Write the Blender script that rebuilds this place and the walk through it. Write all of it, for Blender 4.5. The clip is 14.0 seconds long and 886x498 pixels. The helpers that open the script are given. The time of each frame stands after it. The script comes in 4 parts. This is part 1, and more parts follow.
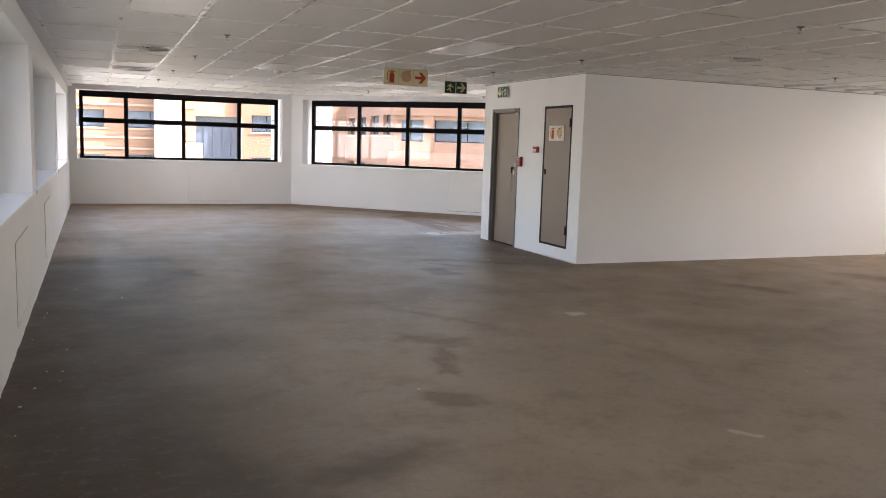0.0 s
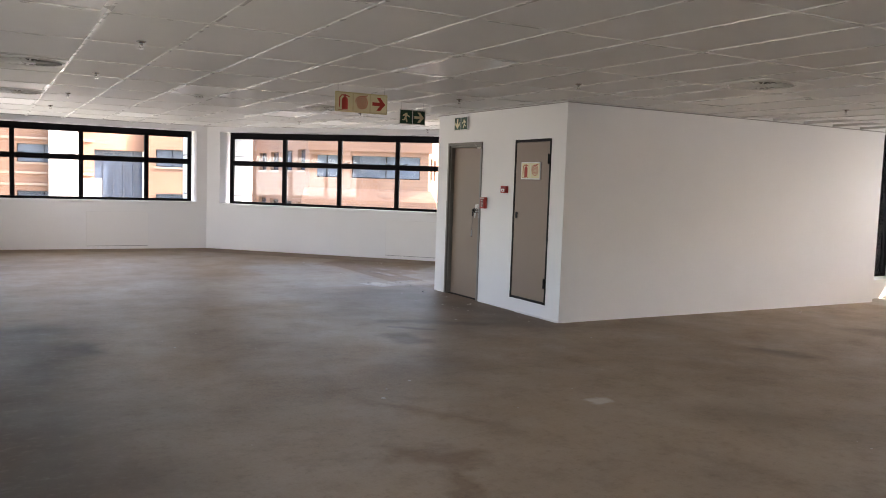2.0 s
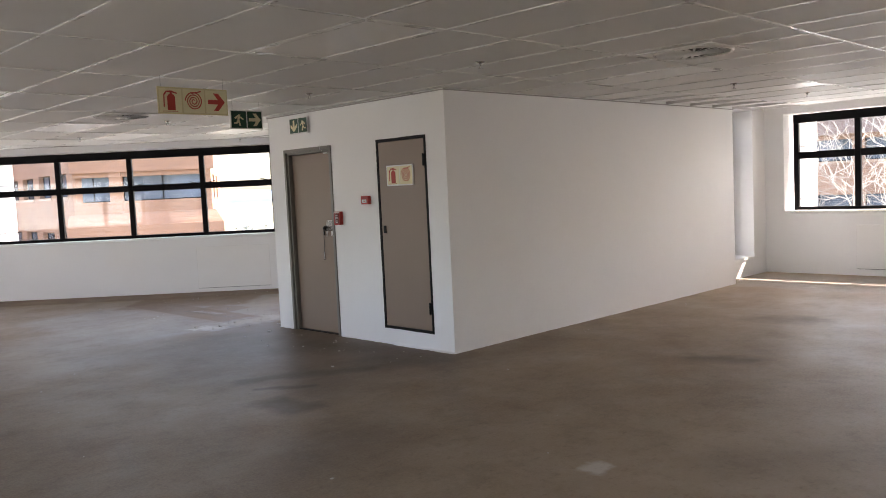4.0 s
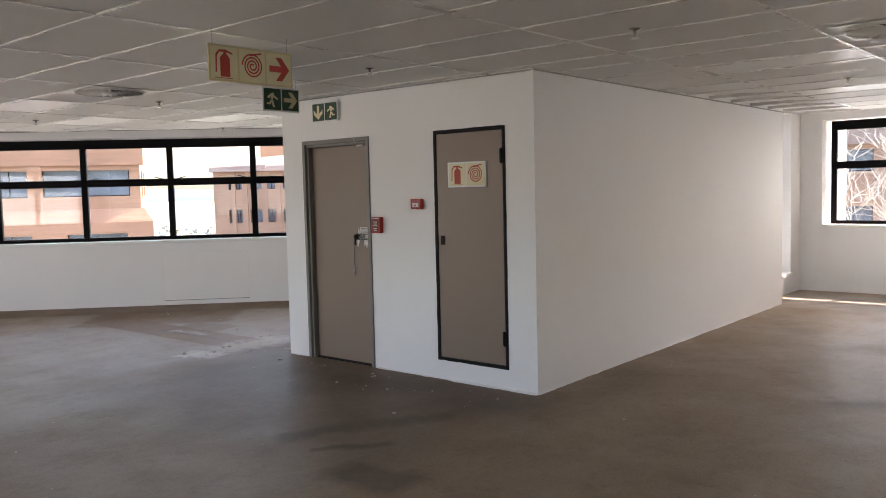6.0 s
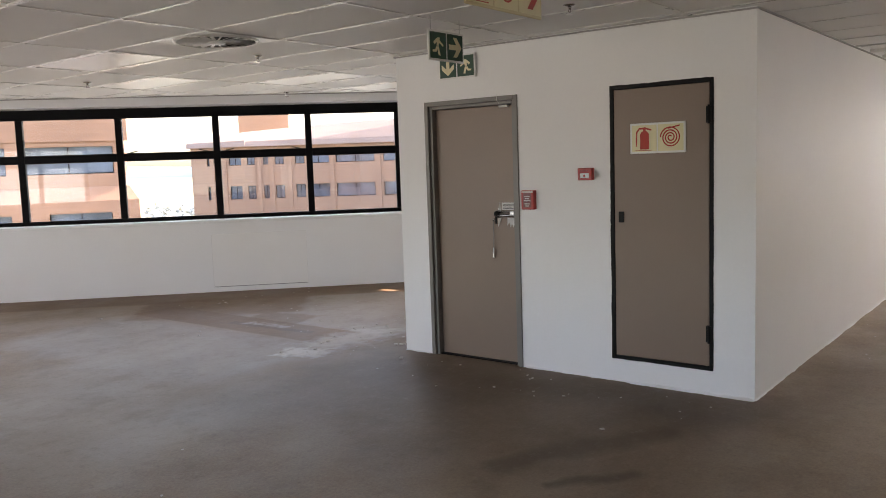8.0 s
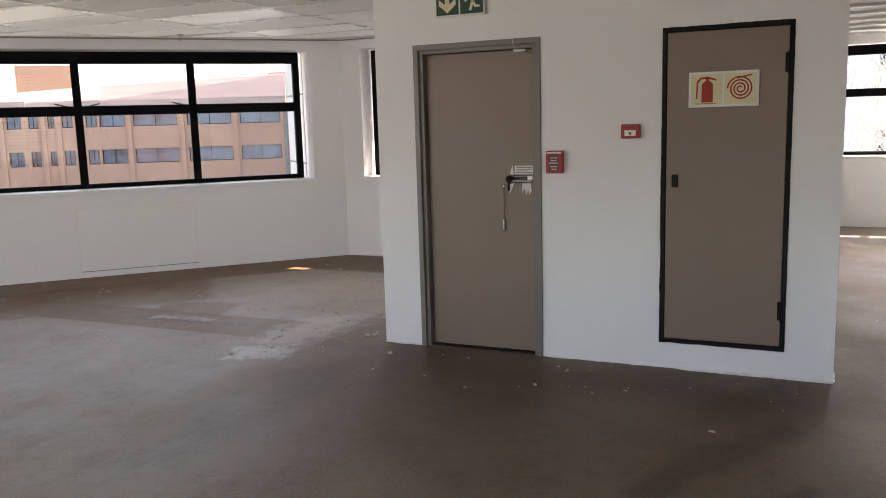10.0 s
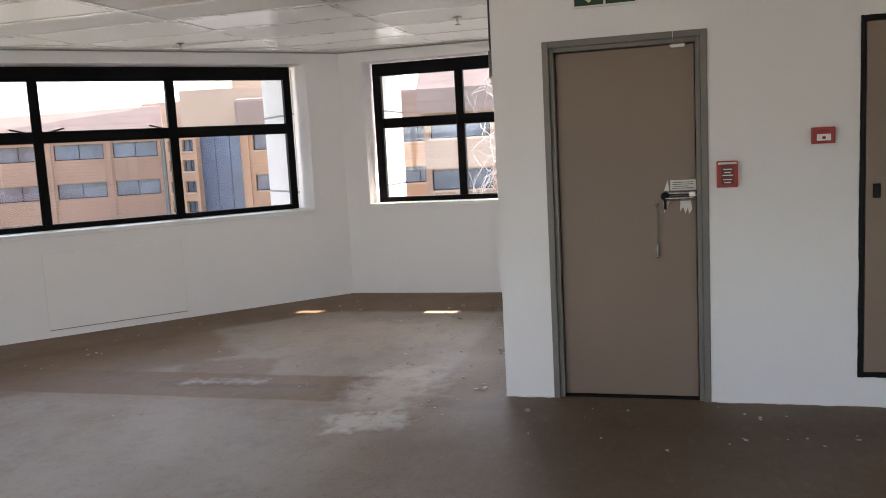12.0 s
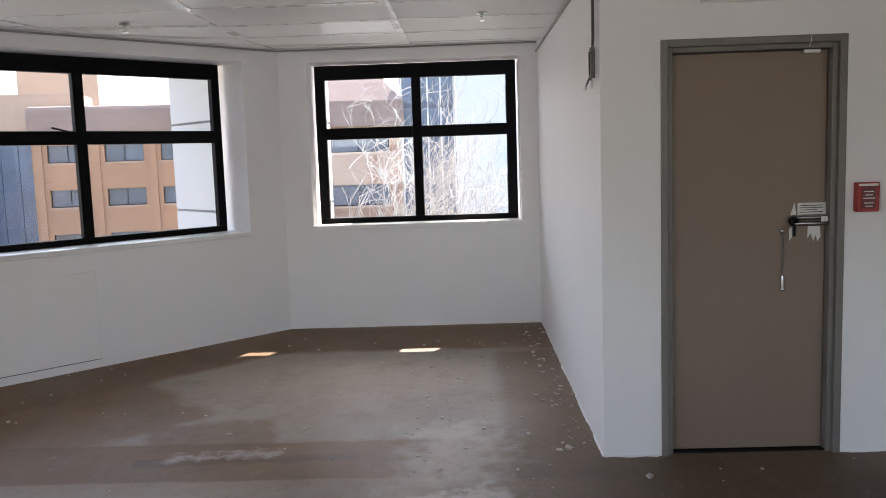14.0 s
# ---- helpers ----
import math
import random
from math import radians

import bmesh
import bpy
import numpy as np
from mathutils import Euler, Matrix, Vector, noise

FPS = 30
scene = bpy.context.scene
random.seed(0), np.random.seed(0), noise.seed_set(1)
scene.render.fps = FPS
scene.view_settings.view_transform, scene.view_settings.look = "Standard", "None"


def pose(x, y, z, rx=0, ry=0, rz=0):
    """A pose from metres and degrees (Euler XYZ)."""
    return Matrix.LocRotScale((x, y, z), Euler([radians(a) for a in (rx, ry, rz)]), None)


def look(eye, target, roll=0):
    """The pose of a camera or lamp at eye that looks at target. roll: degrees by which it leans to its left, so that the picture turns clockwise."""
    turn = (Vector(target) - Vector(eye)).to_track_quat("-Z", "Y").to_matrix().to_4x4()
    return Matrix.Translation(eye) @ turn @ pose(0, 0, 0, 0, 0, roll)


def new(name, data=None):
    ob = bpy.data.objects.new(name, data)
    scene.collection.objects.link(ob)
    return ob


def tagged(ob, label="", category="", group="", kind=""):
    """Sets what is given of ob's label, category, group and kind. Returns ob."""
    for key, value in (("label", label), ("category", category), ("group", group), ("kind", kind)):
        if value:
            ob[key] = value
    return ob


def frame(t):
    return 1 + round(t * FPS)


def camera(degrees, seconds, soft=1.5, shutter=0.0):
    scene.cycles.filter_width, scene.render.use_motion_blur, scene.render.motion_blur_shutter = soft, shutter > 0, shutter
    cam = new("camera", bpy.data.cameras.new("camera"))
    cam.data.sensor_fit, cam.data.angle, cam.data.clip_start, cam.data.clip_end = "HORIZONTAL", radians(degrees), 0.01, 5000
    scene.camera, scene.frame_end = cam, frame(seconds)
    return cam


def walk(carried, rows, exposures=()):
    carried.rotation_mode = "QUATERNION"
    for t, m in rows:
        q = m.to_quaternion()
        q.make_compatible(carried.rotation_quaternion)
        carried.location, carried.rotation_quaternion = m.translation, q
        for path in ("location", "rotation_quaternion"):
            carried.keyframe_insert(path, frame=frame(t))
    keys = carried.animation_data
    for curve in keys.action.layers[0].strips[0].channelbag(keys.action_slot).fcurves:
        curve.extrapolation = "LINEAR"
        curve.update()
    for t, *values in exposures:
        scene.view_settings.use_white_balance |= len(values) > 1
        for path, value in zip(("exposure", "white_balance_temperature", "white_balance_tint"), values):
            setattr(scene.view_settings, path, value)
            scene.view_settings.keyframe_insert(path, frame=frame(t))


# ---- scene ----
cam = camera(56.8, 14.0, soft=0.95)
PATH = [
    (0, (0.185, 0.344, 1.508), (0.96, 2.171, 1.255), 1.8),
    (0.5, (0.201, 0.803, 1.524), (0.952, 2.641, 1.285), 1.6),
    (1, (0.246, 1.301, 1.511), (1.022, 3.13, 1.285), 1.8),
    (1.5, (0.288, 1.745, 1.511), (1.126, 3.551, 1.319), 2.6),
    (2, (0.359, 2.178, 1.533), (1.333, 3.918, 1.372), 1.9),
    (2.5, (0.425, 2.588, 1.517), (1.635, 4.173, 1.362), 1.0),
    (3, (0.453, 3.095, 1.524), (1.744, 4.615, 1.374), 0.0),
    (5.3, (0.772, 5.359, 1.61), (2.301, 6.641, 1.464), -2.7),
    (5.5, (0.773, 5.555, 1.597), (2.302, 6.836, 1.456), -1.7),
    (6, (0.792, 6.055, 1.597), (2.318, 7.34, 1.451), -1.4),
    (6.5, (0.84, 6.539, 1.586), (2.367, 7.821, 1.429), -1.8),
    (7, (0.775, 7.001, 1.589), (2.307, 8.275, 1.428), -1.4),
    (7.5, (0.711, 7.445, 1.599), (2.255, 8.701, 1.411), -1.6),
    (8, (0.73, 7.891, 1.587), (2.295, 9.118, 1.379), -1.9),
    (8.5, (0.74, 8.341, 1.555), (2.364, 9.481, 1.304), -1.6),
    (8.7, (0.738, 8.501, 1.567), (2.409, 9.562, 1.279), -1.6),
    (11, (1.019, 10.617, 1.546), (2.873, 11.325, 1.295), -1.5),
    (11.5, (1.076, 11.06, 1.532), (2.963, 11.679, 1.298), -1.9),
    (12, (1.233, 11.474, 1.528), (3.145, 12.005, 1.279), -3.1),
    (12.5, (1.382, 11.898, 1.532), (3.317, 12.343, 1.288), -1.0),
    (13, (1.534, 12.299, 1.543), (3.499, 12.582, 1.296), -2.3),
    (13.5, (1.762, 12.696, 1.538), (3.741, 12.85, 1.294), -2.4),
    (14, (1.91, 13.108, 1.554), (3.897, 13.168, 1.331), -1.9),
]
walk(cam, [(t, look(eye, target, roll)) for t, eye, target, roll in PATH],
     [(0.0, 3.38, 7230, 21), (1.6, 3.4, 7230, 21), (2.4, 3.12, 7230, 21), (3.0, 3.12, 7230, 21), (5.5, 3.02, 7250, 21), (8.7, 3.06, 7450, 21), (11.0, 2.9, 7430, 21), (13.4, 2.94, 7120, 20), (14.0, 2.7, 6980, 20)])

# ---- world, sun, exposure ----
SUN_AZ, SUN_EL = -25.0, 43.5          # degrees from +x towards +y, and above the horizon
world = bpy.data.worlds.new("sky")
scene.world = world
world.use_nodes = True
wn = world.node_tree
sky = wn.nodes.new("ShaderNodeTexSky")
sky.sky_type, sky.sun_disc = "NISHITA", False
sky.sun_elevation, sky.sun_rotation = radians(SUN_EL), radians(90 - SUN_AZ)
sky.air_density, sky.dust_density = 1.0, 3.0
wn.links.new(sky.outputs[0], wn.nodes["Background"].inputs[0])
wn.nodes["Background"].inputs[1].default_value = 0.15
sun = new("sun", bpy.data.lights.new("sun", "SUN"))
sun.data.energy, sun.data.angle, sun.data.color = 3.2, radians(0.5), (1.0, 0.94, 0.85)
to_sun = Vector((math.cos(radians(SUN_AZ)) * math.cos(radians(SUN_EL)), math.sin(radians(SUN_AZ)) * math.cos(radians(SUN_EL)), math.sin(radians(SUN_EL))))
sun.matrix_world = look(to_sun * 40, (0, 0, 0))


def window_light(name, x, y, z, rz, width, height, watts, colour=(0.93, 0.97, 1.0)):
    """Skylight through one window opening."""
    lamp = new(name, bpy.data.lights.new(name, "AREA"))
    lamp.data.shape, lamp.data.size, lamp.data.size_y = "RECTANGLE", width, height
    lamp.data.energy, lamp.data.color = watts, colour
    lamp.matrix_world = pose(x, y, z, 90, 0, rz)
    return lamp


for n in range(5):
    window_light("window_light", -0.86, 16.15 - 4.9 * n, 1.62, 270, 4.3, 1.25, (15, 1.5, 3, 5, 1.5)[n])
for n in range(3):
    window_light("window_light", 13.72, 7.05 - 5.2 * n, 1.69, 90, 4.7, 1.4, (9, 6, 2.5)[n])
window_light("window_light", 12.33, 10.2, 1.4, 180, 0.95, 2.1, 2.5)
window_light("window_light", 7.22, 17.52, 1.69, 180 - 44.13, 5.9, 1.35, 3.6)
window_light("window_light", 2.0, 20.0, 1.69, 180, 4.1, 1.35, 2.2)
window_light("window_light", 9.78, 13.55, 1.69, 90, 1.7, 1.35, 1.2)


# ---- materials ----
def nodes_of(name):
    m = bpy.data.materials.new(name)
    m.use_nodes = True
    return m, m.node_tree.nodes, m.node_tree.links, m.node_tree.nodes["Principled BSDF"]


def noise_node(N, L, scale, detail=6.0, rough=0.6, stretch=None, coord="Object"):
    tc = N.new("ShaderNodeTexCoord") if coord == "Object" else N.new("ShaderNodeNewGeometry")
    out = tc.outputs["Object"] if coord == "Object" else tc.outputs["Position"]
    if stretch:
        mp = N.new("ShaderNodeMapping")
        mp.inputs["Scale"].default_value = stretch
        L.new(out, mp.inputs[0])
        out = mp.outputs[0]
    t = N.new("ShaderNodeTexNoise")
    t.inputs["Scale"].default_value, t.inputs["Detail"].default_value, t.inputs["Roughness"].default_value = scale, detail, rough
    L.new(out, t.inputs["Vector"])
    return t.outputs["Fac"]


def ramp(N, L, value, stops):
    r = N.new("ShaderNodeValToRGB")
    while len(r.color_ramp.elements) < len(stops):
        r.color_ramp.elements.new(0.5)
    for e, (p, c) in zip(r.color_ramp.elements, stops):
        e.position, e.color = p, (*c, 1) if len(c) == 3 else c
    L.new(value, r.inputs[0])
    return r.outputs[0]


def mix(N, L, fac, a, b, mode="MIX"):
    m = N.new("ShaderNodeMix")
    m.data_type, m.blend_type = "RGBA", mode
    for socket, v in ((m.inputs[0], fac), (m.inputs[6], a), (m.inputs[7], b)):
        if isinstance(v, bpy.types.NodeSocket):
            L.new(v, socket)
        elif isinstance(v, tuple):
            socket.default_value = (*v, 1)
        else:
            socket.default_value = v
    return m.outputs[2]


def surface(name, base, spread=0.08, rough=0.6, coarse=1.2, fine=60.0, bump=0.1, metal=0.0, coord="Position", spec=0.5):
    """A plain material with stains at one scale and grain at another."""
    m, N, L, P = nodes_of(name)
    lo = tuple(max(0.0, c * (1 - spread)) for c in base)
    hi = tuple(min(1.0, c * (1 + spread)) for c in base)
    big = noise_node(N, L, coarse, coord=coord)
    small = noise_node(N, L, fine, 4, coord=coord)
    c = ramp(N, L, big, [(0.3, lo), (0.7, hi)])
    c = mix(N, L, 0.25, c, ramp(N, L, small, [(0.3, lo), (0.7, hi)]))
    L.new(c, P.inputs["Base Color"])
    r = N.new("ShaderNodeMapRange")
    r.inputs[3].default_value, r.inputs[4].default_value = max(0.0, rough - 0.08), min(1.0, rough + 0.08)
    L.new(big, r.inputs[0])
    L.new(r.outputs[0], P.inputs["Roughness"])
    P.inputs["Metallic"].default_value = metal
    P.inputs["Specular IOR Level"].default_value = spec
    if bump:
        b = N.new("ShaderNodeBump")
        b.inputs["Strength"].default_value, b.inputs["Distance"].default_value = bump, 0.004
        L.new(small, b.inputs["Height"])
        L.new(b.outputs[0], P.inputs["Normal"])
    return m


def glass_material(name, tint=(0.93, 0.96, 0.97)):
    m, N, L, P = nodes_of(name)
    N.remove(P)
    clear, gloss, fres, both = N.new("ShaderNodeBsdfTransparent"), N.new("ShaderNodeBsdfGlossy"), N.new("ShaderNodeFresnel"), N.new("ShaderNodeMixShader")
    clear.inputs[0].default_value = (*tint, 1)
    gloss.inputs["Roughness"].default_value = 0.02
    fres.inputs[0].default_value = 1.45
    L.new(fres.outputs[0], both.inputs[0])
    L.new(clear.outputs[0], both.inputs[1])
    L.new(gloss.outputs[0], both.inputs[2])
    L.new(both.outputs[0], N["Material Output"].inputs[0])
    return m


M_WALL = surface("wall_paint", (0.85, 0.85, 0.85), 0.03, 0.6, 0.7, 45, 0.12)
M_SILL = surface("sill_paint", (0.86, 0.86, 0.855), 0.03, 0.4, 2, 40, 0.05)
M_PANEL = surface("panel_paint", (0.86, 0.855, 0.845), 0.02, 0.5, 2, 50, 0.04)
M_FRAME = surface("black_aluminium", (0.005, 0.005, 0.006), 0.2, 0.6, 4, 90, 0.03, spec=0.1)
M_GLASS = glass_material("window_glass")
M_TILE = surface("ceiling_tile", (0.76, 0.755, 0.745), 0.04, 0.55, 0.8, 120, 0.12)
M_GRID = surface("ceiling_grid", (0.7, 0.69, 0.675), 0.04, 0.28, 4, 60, 0.0)
M_DIFFUSER = surface("light_diffuser", (0.84, 0.84, 0.83), 0.02, 0.34, 3, 60, 0.0)
M_DOOR = surface("door_paint", (0.245, 0.178, 0.134), 0.05, 0.42, 1.4, 70, 0.08)
M_DOORFRAME = surface("door_frame_paint", (0.19, 0.178, 0.16), 0.06, 0.4, 2, 70, 0.06)
M_BLACK = surface("black_trim", (0.008, 0.008, 0.008), 0.2, 0.55, 5, 80, 0.05, spec=0.2)
M_CHROME = surface("chrome", (0.6, 0.6, 0.6), 0.1, 0.2, 12, 90, 0.0, metal=1.0)
M_STEEL = surface("dark_steel", (0.1, 0.098, 0.095), 0.2, 0.35, 10, 90, 0.03, metal=0.8)
M_RED = surface("red_plastic", (0.37, 0.013, 0.009), 0.08, 0.35, 8, 80, 0.03)
M_DARKRED = surface("dark_red_plastic", (0.13, 0.008, 0.008), 0.1, 0.3, 8, 80, 0.03)
M_SIGNRED = surface("sign_red", (0.42, 0.026, 0.012), 0.05, 0.5, 8, 80, 0.0)
M_CREAM = surface("luminous_cream", (0.72, 0.66, 0.42), 0.04, 0.45, 6, 80, 0.0)
M_CREAMEDGE = surface("sign_edge", (0.6, 0.52, 0.3), 0.05, 0.5, 6, 80, 0.0)
M_GREEN = surface("sign_green", (0.007, 0.055, 0.024), 0.06, 0.45, 6, 80, 0.0)
M_WHITE = surface("white_plastic", (0.78, 0.78, 0.76), 0.03, 0.4, 6, 80, 0.0)
M_PAPER = surface("paper", (0.72, 0.71, 0.68), 0.08, 0.8, 14, 90, 0.1)
M_INK = surface("ink", (0.05, 0.05, 0.05), 0.1, 0.7, 10, 90, 0.0)
M_CABLE = surface("grey_cable", (0.14, 0.135, 0.13), 0.1, 0.5, 8, 80, 0.0)
M_EDGE = surface("panel_edge", (0.72, 0.71, 0.7), 0.1, 0.6, 6, 60, 0.0)
M_TRIM = surface("shadow_line_grey", (0.34, 0.33, 0.32), 0.15, 0.6, 5, 60, 0.0)
M_CHIP = surface("plaster_chip", (0.5, 0.46, 0.41), 0.3, 0.85, 30, 200, 0.2)


def floor_material():
    m, N, L, P = nodes_of("bare_screed")
    big = noise_node(N, L, 0.32, 5, 0.6, coord="Position")
    mid = noise_node(N, L, 1.5, 8, 0.65, coord="Position")
    streak = noise_node(N, L, 2.2, 6, 0.6, (1.0, 0.6, 1.0), coord="Position")
    fine = noise_node(N, L, 55, 6, 0.7, coord="Position")
    c = ramp(N, L, big, [(0.34, (0.193, 0.124, 0.073)), (0.5, (0.286, 0.201, 0.131)), (0.66, (0.369, 0.284, 0.204))])
    c = mix(N, L, 0.36, c, ramp(N, L, mid, [(0.3, (0.182, 0.119, 0.073)), (0.52, (0.292, 0.212, 0.145)), (0.74, (0.385, 0.305, 0.225))]))
    c = mix(N, L, 0.13, c, ramp(N, L, streak, [(0.38, (0.149, 0.100, 0.063)), (0.66, (0.341, 0.265, 0.193))]))
    c = mix(N, L, 0.25, c, ramp(N, L, fine, [(0.3, (0.099, 0.068, 0.045)), (0.7, (0.429, 0.350, 0.265))]))

    geo = N.new("ShaderNodeNewGeometry")

    def patch(cx, cy, turn, sx, sy, soft, wobble, scale):
        """A mask: 1 inside a turned rectangle with a ragged edge."""
        mp = N.new("ShaderNodeMapping")
        mp.vector_type = "TEXTURE"
        mp.inputs["Location"].default_value = (cx, cy, 0)
        mp.inputs["Rotation"].default_value = (0, 0, radians(turn))
        L.new(geo.outputs["Position"], mp.inputs[0])
        nz = N.new("ShaderNodeTexNoise")
        nz.inputs["Scale"].default_value, nz.inputs["Detail"].default_value = scale, 5
        L.new(geo.outputs["Position"], nz.inputs["Vector"])
        sub = N.new("ShaderNodeVectorMath")
        sub.operation = "MULTIPLY_ADD"
        L.new(nz.outputs["Color"], sub.inputs[0])
        sub.inputs[1].default_value = (wobble, wobble, 0)
        L.new(mp.outputs[0], sub.inputs[2])
        off = N.new("ShaderNodeVectorMath")
        off.operation = "SUBTRACT"
        L.new(sub.outputs[0], off.inputs[0])
        off.inputs[1].default_value = (wobble / 2, wobble / 2, 0)
        ab = N.new("ShaderNodeVectorMath")
        ab.operation = "ABSOLUTE"
        L.new(off.outputs[0], ab.inputs[0])
        xyz = N.new("ShaderNodeSeparateXYZ")
        L.new(ab.outputs[0], xyz.inputs[0])
        out = []
        for k, half in ((0, sx / 2), (1, sy / 2)):
            r = N.new("ShaderNodeMapRange")
            r.inputs[1].default_value, r.inputs[2].default_value = half + soft / 2, half - soft / 2
            L.new(xyz.outputs[k], r.inputs[0])
            out.append(r.outputs[0])
        mul = N.new("ShaderNodeMath")
        mul.operation = "MULTIPLY"
        L.new(out[0], mul.inputs[0])
        L.new(out[1], mul.inputs[1])
        return mul.outputs[0]

    def scaled(value, k):
        mul = N.new("ShaderNodeMath")
        mul.operation = "MULTIPLY"
        L.new(value, mul.inputs[0])
        mul.inputs[1].default_value = k
        return mul.outputs[0]

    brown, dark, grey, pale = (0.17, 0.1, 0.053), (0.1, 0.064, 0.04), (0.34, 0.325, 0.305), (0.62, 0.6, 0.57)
    for cx, cy, turn, sx, sy, soft, wob, sc, colour, k in STAINS_AND_SHADE(brown, dark, grey, pale):
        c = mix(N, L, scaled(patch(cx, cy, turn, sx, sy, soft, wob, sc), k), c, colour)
    # worn blotches, dark drips and scuffs
    blot = ramp(N, L, noise_node(N, L, 2.6, 10, 0.72, coord="Position"), [(0.36, (1, 1, 1)), (0.5, (0, 0, 0))])
    c = mix(N, L, scaled(blot, 0.28), c, (0.115, 0.078, 0.052))
    scuff = ramp(N, L, noise_node(N, L, 11.0, 10, 0.8, (0.5, 1.0, 1.0), coord="Position"), [(0.55, (0, 0, 0)), (0.72, (1, 1, 1))])
    c = mix(N, L, scaled(scuff, 0.3), c, (0.33, 0.29, 0.245))
    # speckles of grit and glue
    grit = noise_node(N, L, 16.0, 9, 0.78, coord="Position")
    c = mix(N, L, scaled(ramp(N, L, grit, [(0.36, (1, 1, 1)), (0.47, (0, 0, 0))]), 0.24), c, (0.095, 0.062, 0.04))
    c = mix(N, L, scaled(ramp(N, L, grit, [(0.55, (0, 0, 0)), (0.68, (1, 1, 1))]), 0.16), c, (0.4, 0.345, 0.285))
    # splashes of old paint and plaster
    spl = ramp(N, L, noise_node(N, L, 7.0, 9, 0.75, coord="Position"), [(0.66, (0, 0, 0)), (0.72, (1, 1, 1))])
    c = mix(N, L, scaled(spl, 0.35), c, (0.36, 0.345, 0.32))
    L.new(c, P.inputs["Base Color"])
    r = N.new("ShaderNodeMapRange")
    r.inputs[1].default_value, r.inputs[2].default_value = 0.3, 0.75
    r.inputs[3].default_value, r.inputs[4].default_value = 0.62, 0.42
    L.new(mid, r.inputs[0])
    L.new(r.outputs[0], P.inputs["Roughness"])
    P.inputs["Specular IOR Level"].default_value = 0.24
    b = N.new("ShaderNodeBump")
    b.inputs["Strength"].default_value, b.inputs["Distance"].default_value = 0.25, 0.004
    L.new(mix(N, L, 0.5, mid, fine), b.inputs["Height"])
    L.new(b.outputs[0], P.inputs["Normal"])
    return m


def STAINS_AND_SHADE(brown, dark, grey, pale, deep=(0.065, 0.04, 0.024)):
    """Worn, glue-stained and toned areas of the screed, one with shade painted in: centre, turn, size, softness,
    raggedness, colour, strength.
    """
